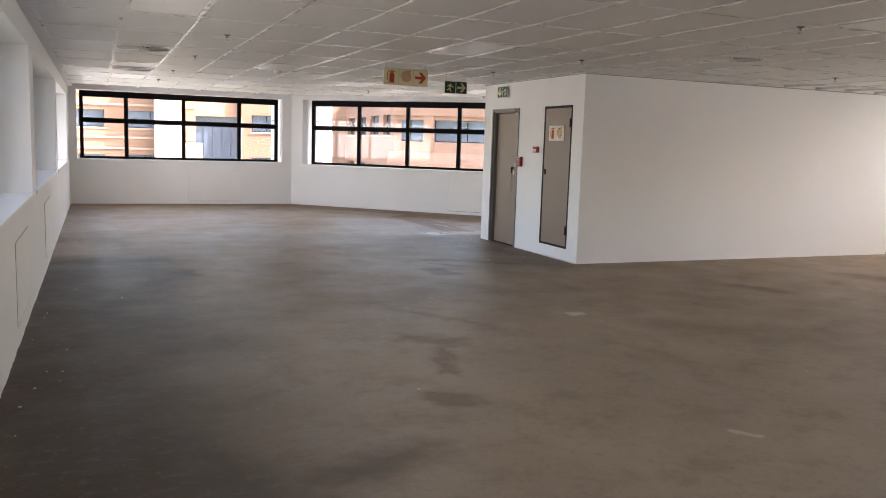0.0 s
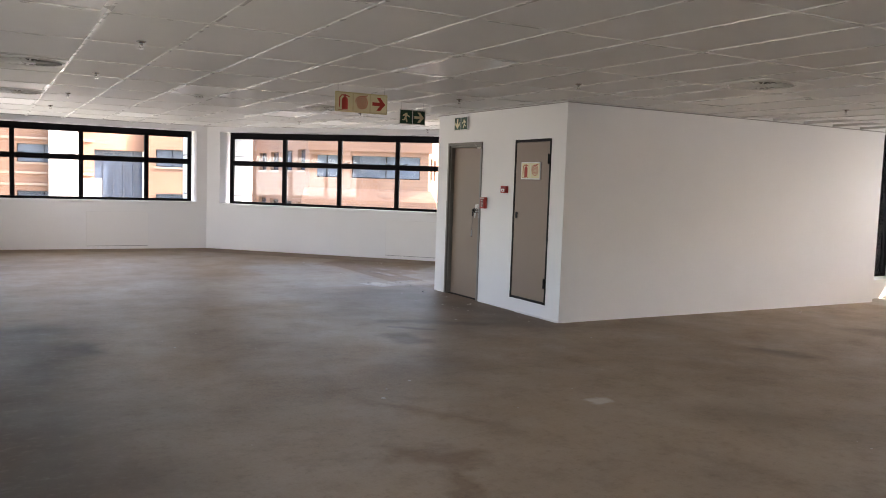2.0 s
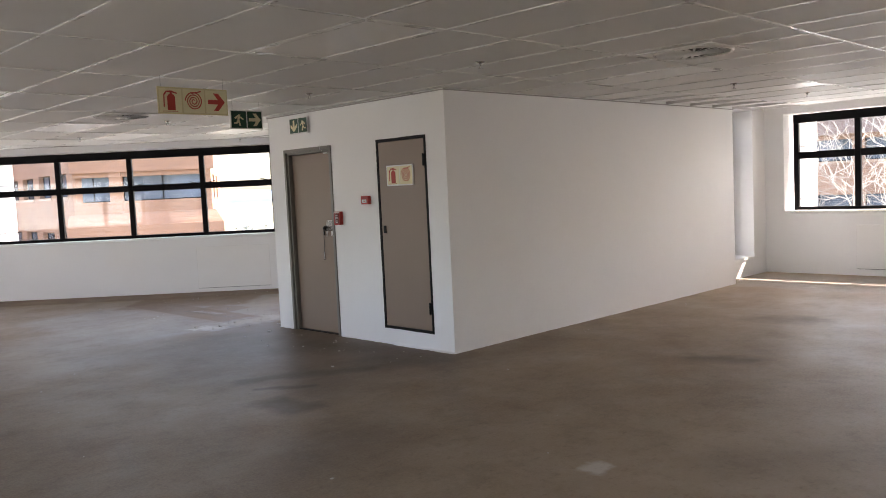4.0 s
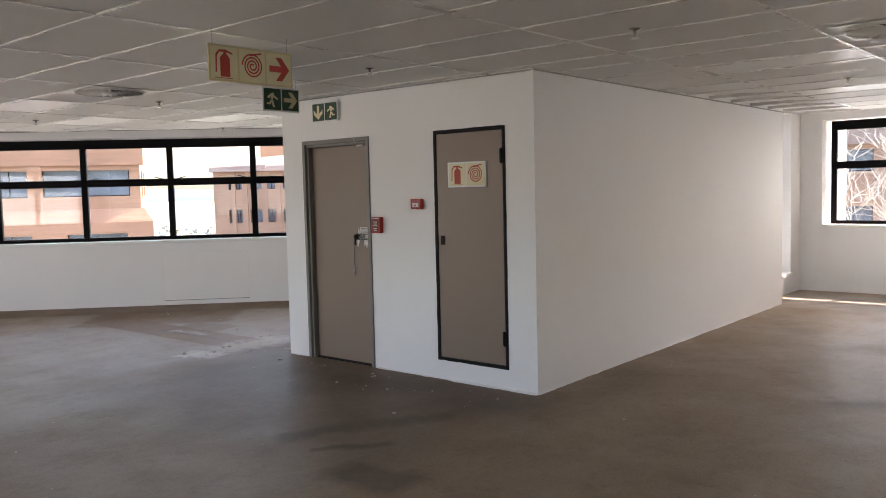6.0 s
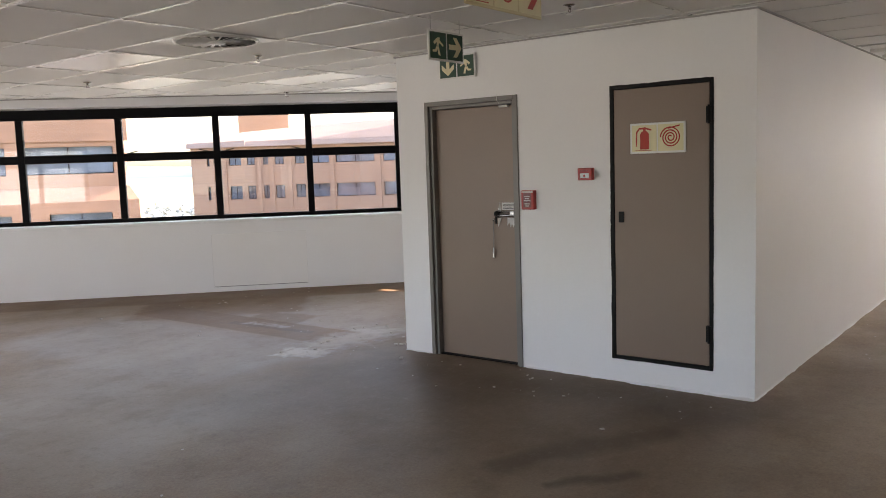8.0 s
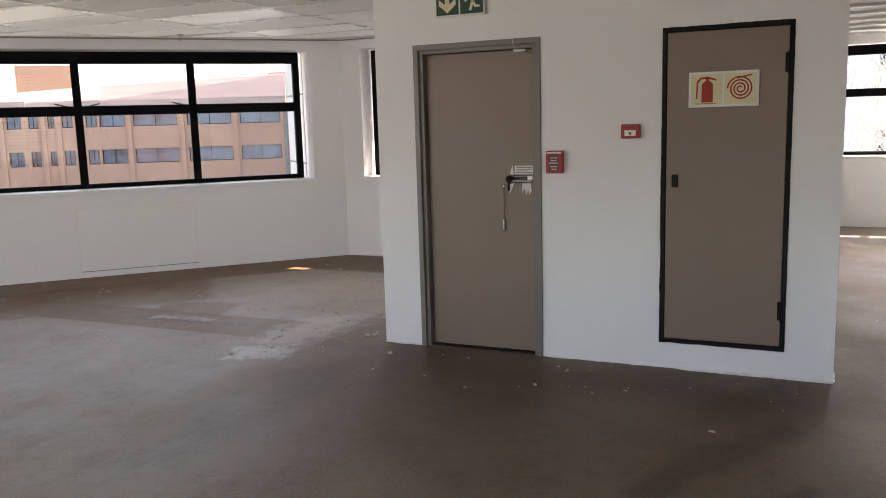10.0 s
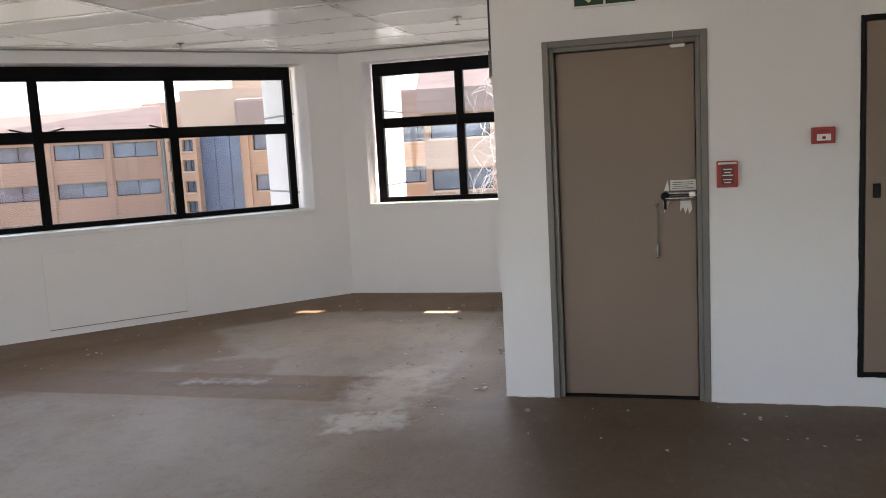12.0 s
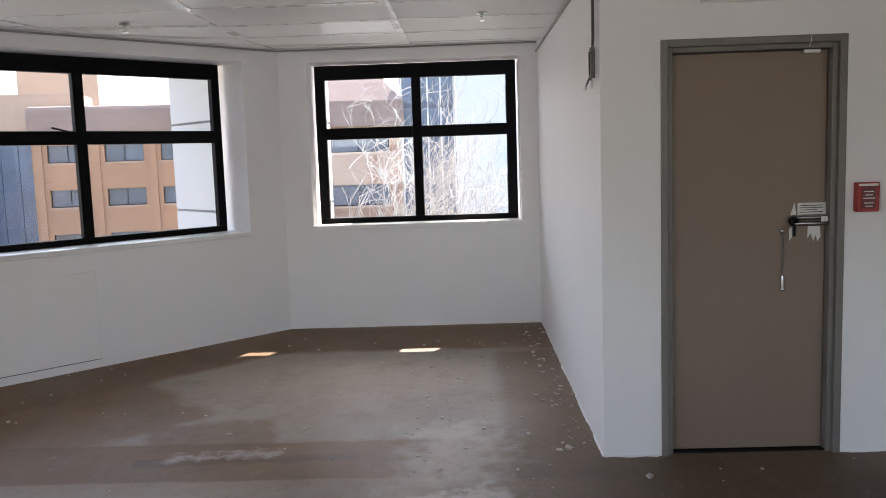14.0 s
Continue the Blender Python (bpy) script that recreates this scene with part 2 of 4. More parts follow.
    return [
        # dark brown strip by the west wall, with the wall's shade painted in
        (0.1, 4.2, 0, 2.0, 14.0, 0.8, 0.8, 1.0, (0.046, 0.026, 0.013), 0.95),
        (1.25, 5.0, 0, 0.9, 7.0, 0.9, 0.6, 1.0, grey, 0.35),
        # broad soft area of a paler tone
        (3.6, 4.2, 12, 4.0, 5.4, 1.8, 0.9, 1.2, (0.44, 0.345, 0.25), 0.6),
        (7.45, 14.15, 0, 2.3, 2.5, 0.15, 0.25, 2.0, grey, 0.55),
        (4.95, 14.6, 0, 1.5, 3.2, 0.3, 0.4, 1.5, grey, 0.42),
        (3.4, 13.2, 0, 2.2, 2.4, 1.0, 0.8, 1.0, grey, 0.35),
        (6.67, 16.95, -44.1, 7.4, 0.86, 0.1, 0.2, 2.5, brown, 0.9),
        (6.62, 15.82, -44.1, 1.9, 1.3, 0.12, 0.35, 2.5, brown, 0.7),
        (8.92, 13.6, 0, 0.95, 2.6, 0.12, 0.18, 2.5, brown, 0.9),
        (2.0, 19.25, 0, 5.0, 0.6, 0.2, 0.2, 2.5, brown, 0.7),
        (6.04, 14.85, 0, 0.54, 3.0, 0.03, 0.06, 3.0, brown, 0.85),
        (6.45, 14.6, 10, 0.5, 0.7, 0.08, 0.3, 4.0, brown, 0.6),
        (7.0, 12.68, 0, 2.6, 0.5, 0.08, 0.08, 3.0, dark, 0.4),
        (6.1, 13.2, 0, 0.9, 0.5, 0.3, 0.6, 9.0, pale, 0.5),
        (5.45, 13.15, 20, 0.28, 0.45, 0.08, 0.35, 10.0, pale, 0.8),
        (4.25, 9.75, -35, 0.5, 0.1, 0.06, 0.25, 3.0, dark, 0.75),
        (3.95, 9.25, 0, 0.32, 0.55, 0.12, 0.3, 2.5, dark, 0.75),
        (6.05, 14.3, 3, 0.1, 1.2, 0.02, 0.14, 6.0, dark, 0.5),
        (6.12, 14.45, 6, 0.09, 0.6, 0.08, 0.3, 12.0, pale, 0.4),
        (4.9, 11.0, 0, 2.0, 3.6, 0.8, 0.6, 1.0, dark, 0.5),
        (4.65, 10.0, 62, 0.2, 1.3, 0.1, 0.35, 2.2, dark, 0.65),
        (5.35, 9.8, 0, 0.5, 0.6, 0.3, 0.4, 2.2, dark, 0.5),
        (2.55, 6.12, 60, 0.26, 0.5, 0.14, 0.45, 4.5, brown, 0.6),
        (2.42, 5.5, -20, 0.12, 0.7, 0.08, 0.35, 4.5, brown, 0.6),
        (2.85, 7.0, 35, 0.1, 1.0, 0.12, 0.4, 3.5, brown, 0.5),
        (2.12, 4.7, 60, 0.22, 0.4, 0.1, 0.4, 4.5, brown, 0.65),
        (1.42, 3.88, 20, 0.7, 0.3, 0.2, 0.5, 3.5, deep, 0.55),
        (0.97, 9.74, 0, 0.42, 0.5, 0.2, 0.4, 3.0, deep, 0.9),
        (0.37, 9.4, 0, 0.5, 1.2, 0.25, 0.5, 3.0, deep, 0.9),
        (0.5, 6.8, 30, 0.8, 1.6, 0.5, 0.6, 1.8, deep, 0.35),
        (7.06, 7.4, 20, 0.25, 0.7, 0.2, 0.45, 3.0, deep, 0.6),
        (5.2, 5.7, 40, 0.5, 1.8, 0.4, 0.6, 1.8, deep, 0.25),
        (9.2, 7.7, 10, 0.4, 0.9, 0.25, 0.5, 2.5, deep, 0.5),
        (3.6, 8.2, 0, 0.9, 0.7, 0.4, 0.6, 1.8, deep, 0.35),
        (4.22, 6.69, 10, 0.18, 0.13, 0.05, 0.12, 9.0, pale, 0.7),
        (3.41, 3.65, 40, 0.05, 0.2, 0.03, 0.1, 12.0, pale, 0.5),
        (5.45, 11.8, 0, 1.3, 2.0, 0.6, 0.5, 1.2, dark, 0.55),
        (5.7, 10.1, 0, 0.6, 1.7, 0.3, 0.5, 2.0, deep, 0.4),
        (6.6, 9.2, 0, 1.6, 0.45, 0.3, 0.4, 2.0, deep, 0.3),
        (12.3, 7.8, 0, 1.4, 4.0, 0.4, 0.4, 1.5, grey, 0.5),
    ]


def brick_material(name, base, spread, course=0.15):
    """Brickwork or tiling seen from far off: level courses of uneven tone, darker joints and weathering."""
    m, N, L, P = nodes_of(name)
    lo = tuple(c * (1 - spread) for c in base)
    hi = tuple(min(1.0, c * (1 + spread)) for c in base)
    c = ramp(N, L, noise_node(N, L, 0.25, 4, coord="Position"), [(0.3, lo), (0.7, hi)])
    rows = noise_node(N, L, 1.0, 3, 0.6, (0.9, 0.9, 1.0 / course), coord="Position")
    c = mix(N, L, 0.3, c, ramp(N, L, rows, [(0.32, tuple(v * 0.8 for v in lo)), (0.5, base), (0.7, hi)]))
    geo, xyz, wave = N.new("ShaderNodeNewGeometry"), N.new("ShaderNodeSeparateXYZ"), N.new("ShaderNodeMath")
    L.new(geo.outputs["Position"], xyz.inputs[0])
    wave.operation = "PINGPONG"
    L.new(xyz.outputs[2], wave.inputs[0])
    wave.inputs[1].default_value = course
    joint = N.new("ShaderNodeMapRange")
    joint.inputs[1].default_value, joint.inputs[2].default_value = 0.0, course * 0.3
    joint.inputs[3].default_value, joint.inputs[4].default_value = 0.5, 0.0
    L.new(wave.outputs[0], joint.inputs[0])
    c = mix(N, L, joint.outputs[0], c, tuple(v * 0.6 for v in base))
    L.new(c, P.inputs["Base Color"])
    P.inputs["Roughness"].default_value = 0.85
    return m


M_SCREED = floor_material()
M_BRICK = brick_material("orange_brick", (0.42, 0.245, 0.15), 0.16)
M_BRICKPALE = brick_material("pale_brick", (0.345, 0.192, 0.125), 0.2)
M_BRICKDARK = brick_material("brown_brick", (0.35, 0.215, 0.15), 0.14)
M_CONCRETE = surface("facade_band", (0.47, 0.34, 0.25), 0.1, 0.8, 0.5, 5, 0.2)
M_ROOF = brick_material("roof_tiles", (0.31, 0.222, 0.185), 0.16, 0.32)
M_RENDER = surface("pale_render", (0.66, 0.6, 0.54), 0.06, 0.85, 0.4, 6, 0.1)
M_FARGLASS = surface("tinted_glass", (0.085, 0.11, 0.15), 0.5, 0.22, 0.35, 0.7, 0.0, spec=0.8)
M_BAYGLASS = surface("dark_bay_glass", (0.07, 0.1, 0.155), 0.45, 0.2, 0.3, 0.8, 0.0, spec=0.8)
M_GLASSBAR = surface("tinted_glazing_bar", (0.09, 0.11, 0.15), 0.2, 0.4, 1, 8, 0.0)
M_CLAD = surface("white_cladding", (0.62, 0.63, 0.64), 0.03, 0.45, 0.8, 30, 0.05)
M_JOINT = surface("cladding_joint", (0.25, 0.25, 0.26), 0.1, 0.8, 4, 40, 0.0)
M_ASPHALT = surface("asphalt", (0.06, 0.06, 0.062), 0.2, 0.9, 0.2, 8, 0.3)
M_GROUND = surface("dry_ground", (0.2, 0.19, 0.13), 0.3, 0.95, 0.02, 0.6, 0.2)
M_BARK = surface("pale_bark", (0.44, 0.41, 0.37), 0.2, 0.9, 2, 30, 0.3)
# leaf colour paled and blued to paint in the haze
M_LEAF = surface("hazed_foliage", (0.34, 0.36, 0.36), 0.2, 0.95, 0.4, 3, 0.0)
# pale blue of the distance haze, put into the hills' own colour
M_HAZE = surface("hazed_hills", (0.4, 0.47, 0.55), 0.06, 1.0, 0.01, 0.1, 0.0)


# ---- mesh helpers ----
def add_box(bm, lo, hi, m=None, bevel=0.0):
    x0, y0, z0 = lo
    x1, y1, z1 = hi
    vs = [bm.verts.new(p) for p in ((x0, y0, z0), (x1, y0, z0), (x1, y1, z0), (x0, y1, z0), (x0, y0, z1), (x1, y0, z1), (x1, y1, z1), (x0, y1, z1))]
    fs = [bm.faces.new([vs[i] for i in f]) for f in ((3, 2, 1, 0), (4, 5, 6, 7), (0, 1, 5, 4), (1, 2, 6, 5), (2, 3, 7, 6), (3, 0, 4, 7))]
    if bevel:
        bmesh.ops.bevel(bm, geom=list({e for f in fs for e in f.edges}), offset=bevel, segments=2, profile=0.5, affect="EDGES")
    elif m is not None:
        bmesh.ops.transform(bm, matrix=m, verts=vs)
        return bm
    if m is not None:
        bmesh.ops.transform(bm, matrix=m, verts=bm.verts[:])
    return bm


def boxes(*list_of, m=None, bevel=0.0):
    bm = bmesh.new()
    for lo, hi in list_of:
        part_bm = bmesh.new()
        add_box(part_bm, lo, hi, None, bevel)
        tmp = bpy.data.meshes.new("tmp")
        part_bm.to_mesh(tmp)
        part_bm.free()
        bm.from_mesh(tmp)
        bpy.data.meshes.remove(tmp)
    if m is not None:
        bmesh.ops.transform(bm, matrix=m, verts=bm.verts[:])
    return bm


def tube(points, radius, sides=8, bm=None, taper=1.0):
    """A round bar along a line of points."""
    bm = bm or bmesh.new()
    rings = []
    pts = [Vector(p) for p in points]
    for i, p in enumerate(pts):
        d = (pts[min(i + 1, len(pts) - 1)] - pts[max(i - 1, 0)]).normalized()
        a = d.cross(Vector((0, 0, 1)) if abs(d.z) < 0.9 else Vector((1, 0, 0))).normalized()
        b = d.cross(a)
        r = radius * (1 + (taper - 1) * i / max(1, len(pts) - 1))
        rings.append([bm.verts.new(p + r * (math.cos(2 * math.pi * k / sides) * a + math.sin(2 * math.pi * k / sides) * b)) for k in range(sides)])
    for r0, r1 in zip(rings, rings[1:]):
        for k in range(sides):
            bm.faces.new((r0[k], r0[(k + 1) % sides], r1[(k + 1) % sides], r1[k]))
    bm.faces.new(rings[0][::-1])
    bm.faces.new(rings[-1])
    return bm


def lathe(profile, sides=24, m=None):
    """A turned shape from (radius, height) pairs."""
    bm = bmesh.new()
    rings = [[bm.verts.new((max(r, 1e-4) * math.cos(2 * math.pi * k / sides), max(r, 1e-4) * math.sin(2 * math.pi * k / sides), z)) for k in range(sides)] for r, z in profile]
    for r0, r1 in zip(rings, rings[1:]):
        for k in range(sides):
            bm.faces.new((r0[k], r0[(k + 1) % sides], r1[(k + 1) % sides], r1[k]))
    bmesh.ops.recalc_face_normals(bm, faces=bm.faces[:])
    if m is not None:
        bmesh.ops.transform(bm, matrix=m, verts=bm.verts[:])
    return bm


def prism(outline, z0, z1, bm=None):
    bm = bm or bmesh.new()
    lo = [bm.verts.new((x, y, z0)) for x, y in outline]
    hi = [bm.verts.new((x, y, z1)) for x, y in outline]
    n = len(outline)
    made = [bm.faces.new(lo[::-1]), bm.faces.new(hi)]
    made += [bm.faces.new((lo[i], lo[(i + 1) % n], hi[(i + 1) % n], hi[i])) for i in range(n)]
    bmesh.ops.recalc_face_normals(bm, faces=made)
    return bm


def part(name, bm, material, parent=None, label="", m=None, smooth=False):
    mesh = bpy.data.meshes.new(name)
    bm.normal_update()
    bm.to_mesh(mesh)
    bm.free()
    mesh.materials.append(material)
    if smooth:
        for p in mesh.polygons:
            p.use_smooth = True
    ob = new(name, mesh)
    if m is not None:
        ob.matrix_basis = m
    if parent is not None:
        ob.parent = parent
    if label:
        tagged(ob, label)
    return ob


def thing(name, m, label, category, group="", kind=""):
    ob = new(name)
    ob.matrix_basis = m
    return tagged(ob, label, category, group, kind)


def structure(name, bm, material, label="", category="wall"):
    return tagged(part(name, bm, material), label, category, "", "structure")


def frame_of(x, y, z, ux, uy):
    """A pose whose x axis runs along a wall, whose y axis points out through it and whose z axis is up."""
    return pose(x, y, z, 0, 0, math.degrees(math.atan2(uy, ux)))


# ---- the plan ----
CEIL = 2.478
LEFT, A_Y, C_X, E_X, D_Y, SOUTH = -0.352, 19.64, 9.42, 13.26, 9.75, -6.6
AB, BC = (4.41, 19.64), (9.42, 14.78)
CORE_X, CORE_S, CORE_N, CORE_E = 5.981, 9.505, 12.44, 11.7
TOP = 2.78
THICK = 0.42
REC = 0.22


def wall_with_openings(name, m, length, openings, label, thick=THICK, top=TOP, start=0.0, material=None):
    """A wall along its own x axis, its room face at y = 0 and its thickness outwards, cut by openings (s0, s1, z0, z1)."""
    bm = bmesh.new()
    cuts = []
    at = start
    for s0, s1, z0, z1 in sorted(openings):
        cuts.append(((at, 0, 0), (s0, thick, top)))
        if z0 > 0:
            cuts.append(((s0, 0, 0), (s1, thick, z0)))
        cuts.append(((s0, 0, z1), (s1, thick, top)))
        at = s1
    cuts.append(((at, 0, 0), (length, thick, top)))
    bm = boxes(*cuts)
    bmesh.ops.remove_doubles(bm, verts=bm.verts[:], dist=1e-4)
    ob = structure(name, bm, material or M_WALL, label)
    ob.matrix_basis = m
    return ob


def window(name, m, s0, s1, z0, z1, mullions, label, transom=1.80, rec=REC, head=0.13, foot=0.05, side=0.075, stays=()):
    """A black aluminium window with a top and a bottom row of panes, set back in its wall, and a white sill."""
    w = thing(name, m @ pose(s0, rec, z0), label, "window", kind="structure")
    width, high = s1 - s0, z1 - z0
    d = 0.065
    part("window_frame", boxes(((0, 0, high - head), (width, d, high)), ((0, 0, 0), (width, d, foot)), ((0, 0, foot), (side, d, high - head)), ((width - side, 0, foot), (width, d, high - head)), bevel=0.004), M_FRAME, w)
    xs = [side] + [s - s0 for s in mullions] + [width - side]
    half = 0.042
    tz = transom - z0
    for s in mullions:
        part("mullion", boxes(((s - s0 - half, -0.006, foot), (s - s0 + half, d - 0.004, high - head)), bevel=0.004), M_FRAME, w)
    for n in range(len(xs) - 1):
        x0 = xs[n] + (half if n else 0)
        x1 = xs[n + 1] - (half if n < len(xs) - 2 else 0)
        part("transom", boxes(((x0, -0.003, tz - 0.053), (x1, d - 0.006, tz + 0.053)), bevel=0.004), M_FRAME, w)
        for za, zb in ((foot, tz - 0.053), (tz + 0.053, high - head)):
            part("pane", boxes(((x0, 0.03, za), (x1, 0.036, zb))), M_GLASS, w).visible_shadow = False
        if n in stays:
            for xa, turn in ((x0 + 0.12, -14), (x1 - 0.12, 14)):
                part("stay", boxes(((-0.07, -0.02, 0), (0.07, -0.004, 0.014)), bevel=0.003), M_BLACK, w, m=pose(xa, 0, tz + 0.055, 0, turn, 0))
    part("window_sill", boxes(((-0.06, -rec - 0.014, -0.042), (width + 0.06, 0.03, 0.0)), bevel=0.006), M_SILL, w)
    return w


# floor, walls
STOREY = [(LEFT - 0.5, SOUTH - 0.3), (E_X + 0.42, SOUTH - 0.3), (E_X + 0.42, D_Y + 0.42), (C_X + 0.42, D_Y + 0.42), (C_X + 0.42, BC[1] + 0.17), (AB[0] + 0.17, A_Y + 0.42), (LEFT - 0.5, A_Y + 0.42)]
floor = structure("floor", prism(STOREY, -0.3, 0.0), M_SCREED, "bare brown screed floor with glue stains, scuffs and some painted shade", "floor")

m_left = frame_of(LEFT, SOUTH, 0, 0, 1)
left_openings = []
for n in range(5):
    y1 = 18.38 - 4.9 * n
    left_openings.append((y1 - 4.4 - SOUTH, y1 - SOUTH, 0.935, 2.27))
wall_with_openings("wall_west", m_left @ pose(0, 0, 0), A_Y - SOUTH + 0.3, left_openings, "white painted plaster wall under a row of deep windows", thick=0.5)
m_a = frame_of(LEFT, A_Y, 0, 1, 0)
a_x = lambda x: x - LEFT
wall_with_openings("wall_north", m_a, AB[0] - LEFT, [(a_x(-0.2), a_x(4.2), 0.955, 2.44)], "white painted plaster wall with a wide window", start=-0.4)
bu = Vector((BC[0] - AB[0], BC[1] - AB[1], 0))
b_len = bu.length
bu.normalize()
m_b = frame_of(AB[0], AB[1], 0, bu.x, bu.y)
wall_with_openings("wall_northeast", m_b, b_len, [(0.30, 6.61, 0.945, 2.44)], "white painted diagonal wall with a long window")
m_c = frame_of(BC[0], BC[1], 0, 0, -1)
wall_with_openings("wall_alcove", m_c, BC[1] - D_Y - 0.425, [(BC[1] - 14.52, BC[1] - 12.60, 0.945, 2.44)], "white painted wall with a square window")
m_e = frame_of(E_X, D_Y, 0, 0, -1)
e_open = [(0.3 + 5.2 * n, 0.3 + 5.2 * n + 4.8, 0.945, 2.44) for n in range(3)]
wall_with_openings("wall_east", m_e, D_Y - SOUTH + 0.3, e_open, "white painted wall with long windows")
m_d = frame_of(CORE_E, D_Y, 0, 1, 0)
wall_with_openings("wall_niche", m_d, E_X - CORE_E + 0.42, [(0.12, 1.14, 0.27, 2.52)], "white painted wall with a tall narrow window", start=C_X + 0.42 - CORE_E)
structure("wall_south", boxes(((LEFT - 0.5, SOUTH - 0.3, 0), (E_X + 0.5, SOUTH, TOP))), M_WALL, "plain white painted wall")

# windows
A_BARS = [a_x(v) for v in (0.80, 2.01, 3.24)]
window("window_1", m_a, a_x(-0.14), a_x(4.14), 0.975, 2.43, A_BARS, "wide black-framed window with eight panes and white sill", stays=(1,))
window("window_2", m_b, 0.38, 6.54, 0.95, 2.435, [1.63, 2.855, 4.09, 5.30], "long black-framed window with ten panes and white sill", rec=0.28, stays=(2, 3))
c_s = lambda y: BC[1] - y
window("window_3", m_c, c_s(14.49), c_s(12.62), 0.96, 2.43, [c_s(13.545)], "square black-framed window with four panes and white sill", side=0.09)
for n, (s0, s1, z0, z1) in enumerate(e_open):
    window("window_%d" % (4 + n), m_e, s0 + 0.06, s1 - 0.04, 0.96, 2.43, [s0 + 0.06 + 0.94 * k for k in range(1, 5)], "black-framed window in a row with white sill")
window("window_7", m_d, 0.13, 1.13, 0.29, 2.5, [], "tall narrow black-framed window with low sill", rec=0.3, transom=1.8)
for n, (s0, s1, z0, z1) in enumerate(left_openings):
    window("window_%d" % (8 + n), m_left, s0 + 0.03, s1 - 0.03, 0.96, 2.25, [s0 + 1.1, s0 + 2.2, s0 + 3.3], "black-framed window set deep in the wall with white sill", rec=0.33)

# core
core_doors = [(CORE_N - 12.148, CORE_N - 11.255, 0.0, 2.08), (CORE_N - 10.497, CORE_N - 9.774, 0.165, 2.075)]
m_core = frame_of(CORE_X, CORE_N, 0, 0, -1)
wall_with_openings("wall_core_west", m_core, CORE_N - CORE_S, core_doors, "white painted wall holding a service door and a hose cabinet", thick=0.2)
structure("wall_core_south", boxes(((CORE_X + 0.2, CORE_S, 0), (CORE_E, CORE_S + 0.2, TOP))), M_WALL, "long blank white painted wall")
structure("wall_core_north", boxes(((CORE_X + 0.2, CORE_N - 0.2, 0), (C_X + 0.3, CORE_N, TOP))), M_WALL, "blank white painted wall beside an alcove")
structure("roof_slab", prism(STOREY, TOP, TOP + 0.5), M_CLAD, "concrete slab over the ceiling", "roof")


# ---- ceiling ----
X_LINES = [-0.25] + [0.40 + 0.6066 * k for k in range(0, 10)] + [6.31 + 0.603 * k for k in range(0, 13)]
Y_LINES = [11.13 + 1.207 * k for k in range(-15, 8)]
LAMPS = [(1, 11), (1, 16), (1, 18), (7, 17), (9, 18), (11, 17), (13, 17), (6, 12), (12, 12), (16, 12), (4, 15), (4, 19), (9, 9), (13, 9), (16, 9), (4, 8), (1, 7), (9, 5), (13, 5), (4, 4)]


def lifted(x, y):
    """Height of the ceiling: the outermost tiles rise a little towards the window walls."""
    d = [A_Y - y, (AB[1] - y) * bu.x - (AB[0] - x) * bu.y]
    d.append((C_X if y > D_Y else E_X) - x)
    near = min(max(0.0, v) for v in d)
    return CEIL + 0.085 * max(0.0, 1 - near / 0.8)


def clipped(poly, keep):
    """The part of an outline on one side of a line: keep is positive inside."""
    out = []
    for (p, q) in zip(poly, poly[1:] + poly[:1]):
        kp, kq = keep(*p), keep(*q)
        if kp >= 0:
            out.append(p)
        if kp * kq < 0:
            f = kp / (kp - kq)
            out.append((p[0] + f * (q[0] - p[0]), p[1] + f * (q[1] - p[1])))
    return out


def inside_room(poly):
    cy = sum(p[1] for p in poly) / len(poly)
    limit = C_X if cy > D_Y else E_X
    for keep in (lambda x, y: x - LEFT, lambda x, y: A_Y - y, lambda x, y: limit - x, lambda x, y: y - SOUTH,
                 lambda x, y: (AB[1] - y) * bu.x - (AB[0] - x) * bu.y):
        poly = clipped(poly, keep)
        if len(poly) < 3:
            return []
    return poly


def rect(x0, x1, y0, y1):
    return [(x0, y0), (x1, y0), (x1, y1), (x0, y1)]


def in_core(x0, x1, y0, y1):
    return x0 > CORE_X and x1 < CORE_E and y0 > CORE_S and y1 < CORE_N


tile_bm, bar_bm = bmesh.new(), bmesh.new()
lamp_cells = []
rng = random.Random(5)
for i, (x0, x1) in enumerate(zip(X_LINES, X_LINES[1:])):
    for j, (y0, y1) in enumerate(zip(Y_LINES, Y_LINES[1:])):
        if in_core(x0, x1, y0, y1):
            continue
        if (i, j) in LAMPS:
            lamp_cells.append((x0, x1, y0, y1))
            continue
        poly = inside_room(rect(x0 + 0.008, x1 - 0.008, y0 + 0.008, y1 - 0.008))
        if len(poly) < 3:
            continue
        sag = [rng.uniform(0.0008, 0.0062) for _ in poly]
        tile_bm.faces.new([tile_bm.verts.new((x, y, lifted(x, y) + dz)) for (x, y), dz in zip(poly[::-1], sag)])


def bar(x0, x1, y0, y1):
    poly = inside_room(rect(x0, x1, y0, y1))
    if len(poly) < 3:
        return
    lo = [bar_bm.verts.new((x, y, lifted(x, y) - 0.0012)) for x, y in poly]
    hi = [bar_bm.verts.new((x, y, lifted(x, y) + 0.03)) for x, y in poly]
    bar_bm.faces.new(lo[::-1])
    for k in range(len(poly)):
        bar_bm.faces.new((lo[k], lo[(k + 1) % len(poly)], hi[(k + 1) % len(poly)], hi[k]))


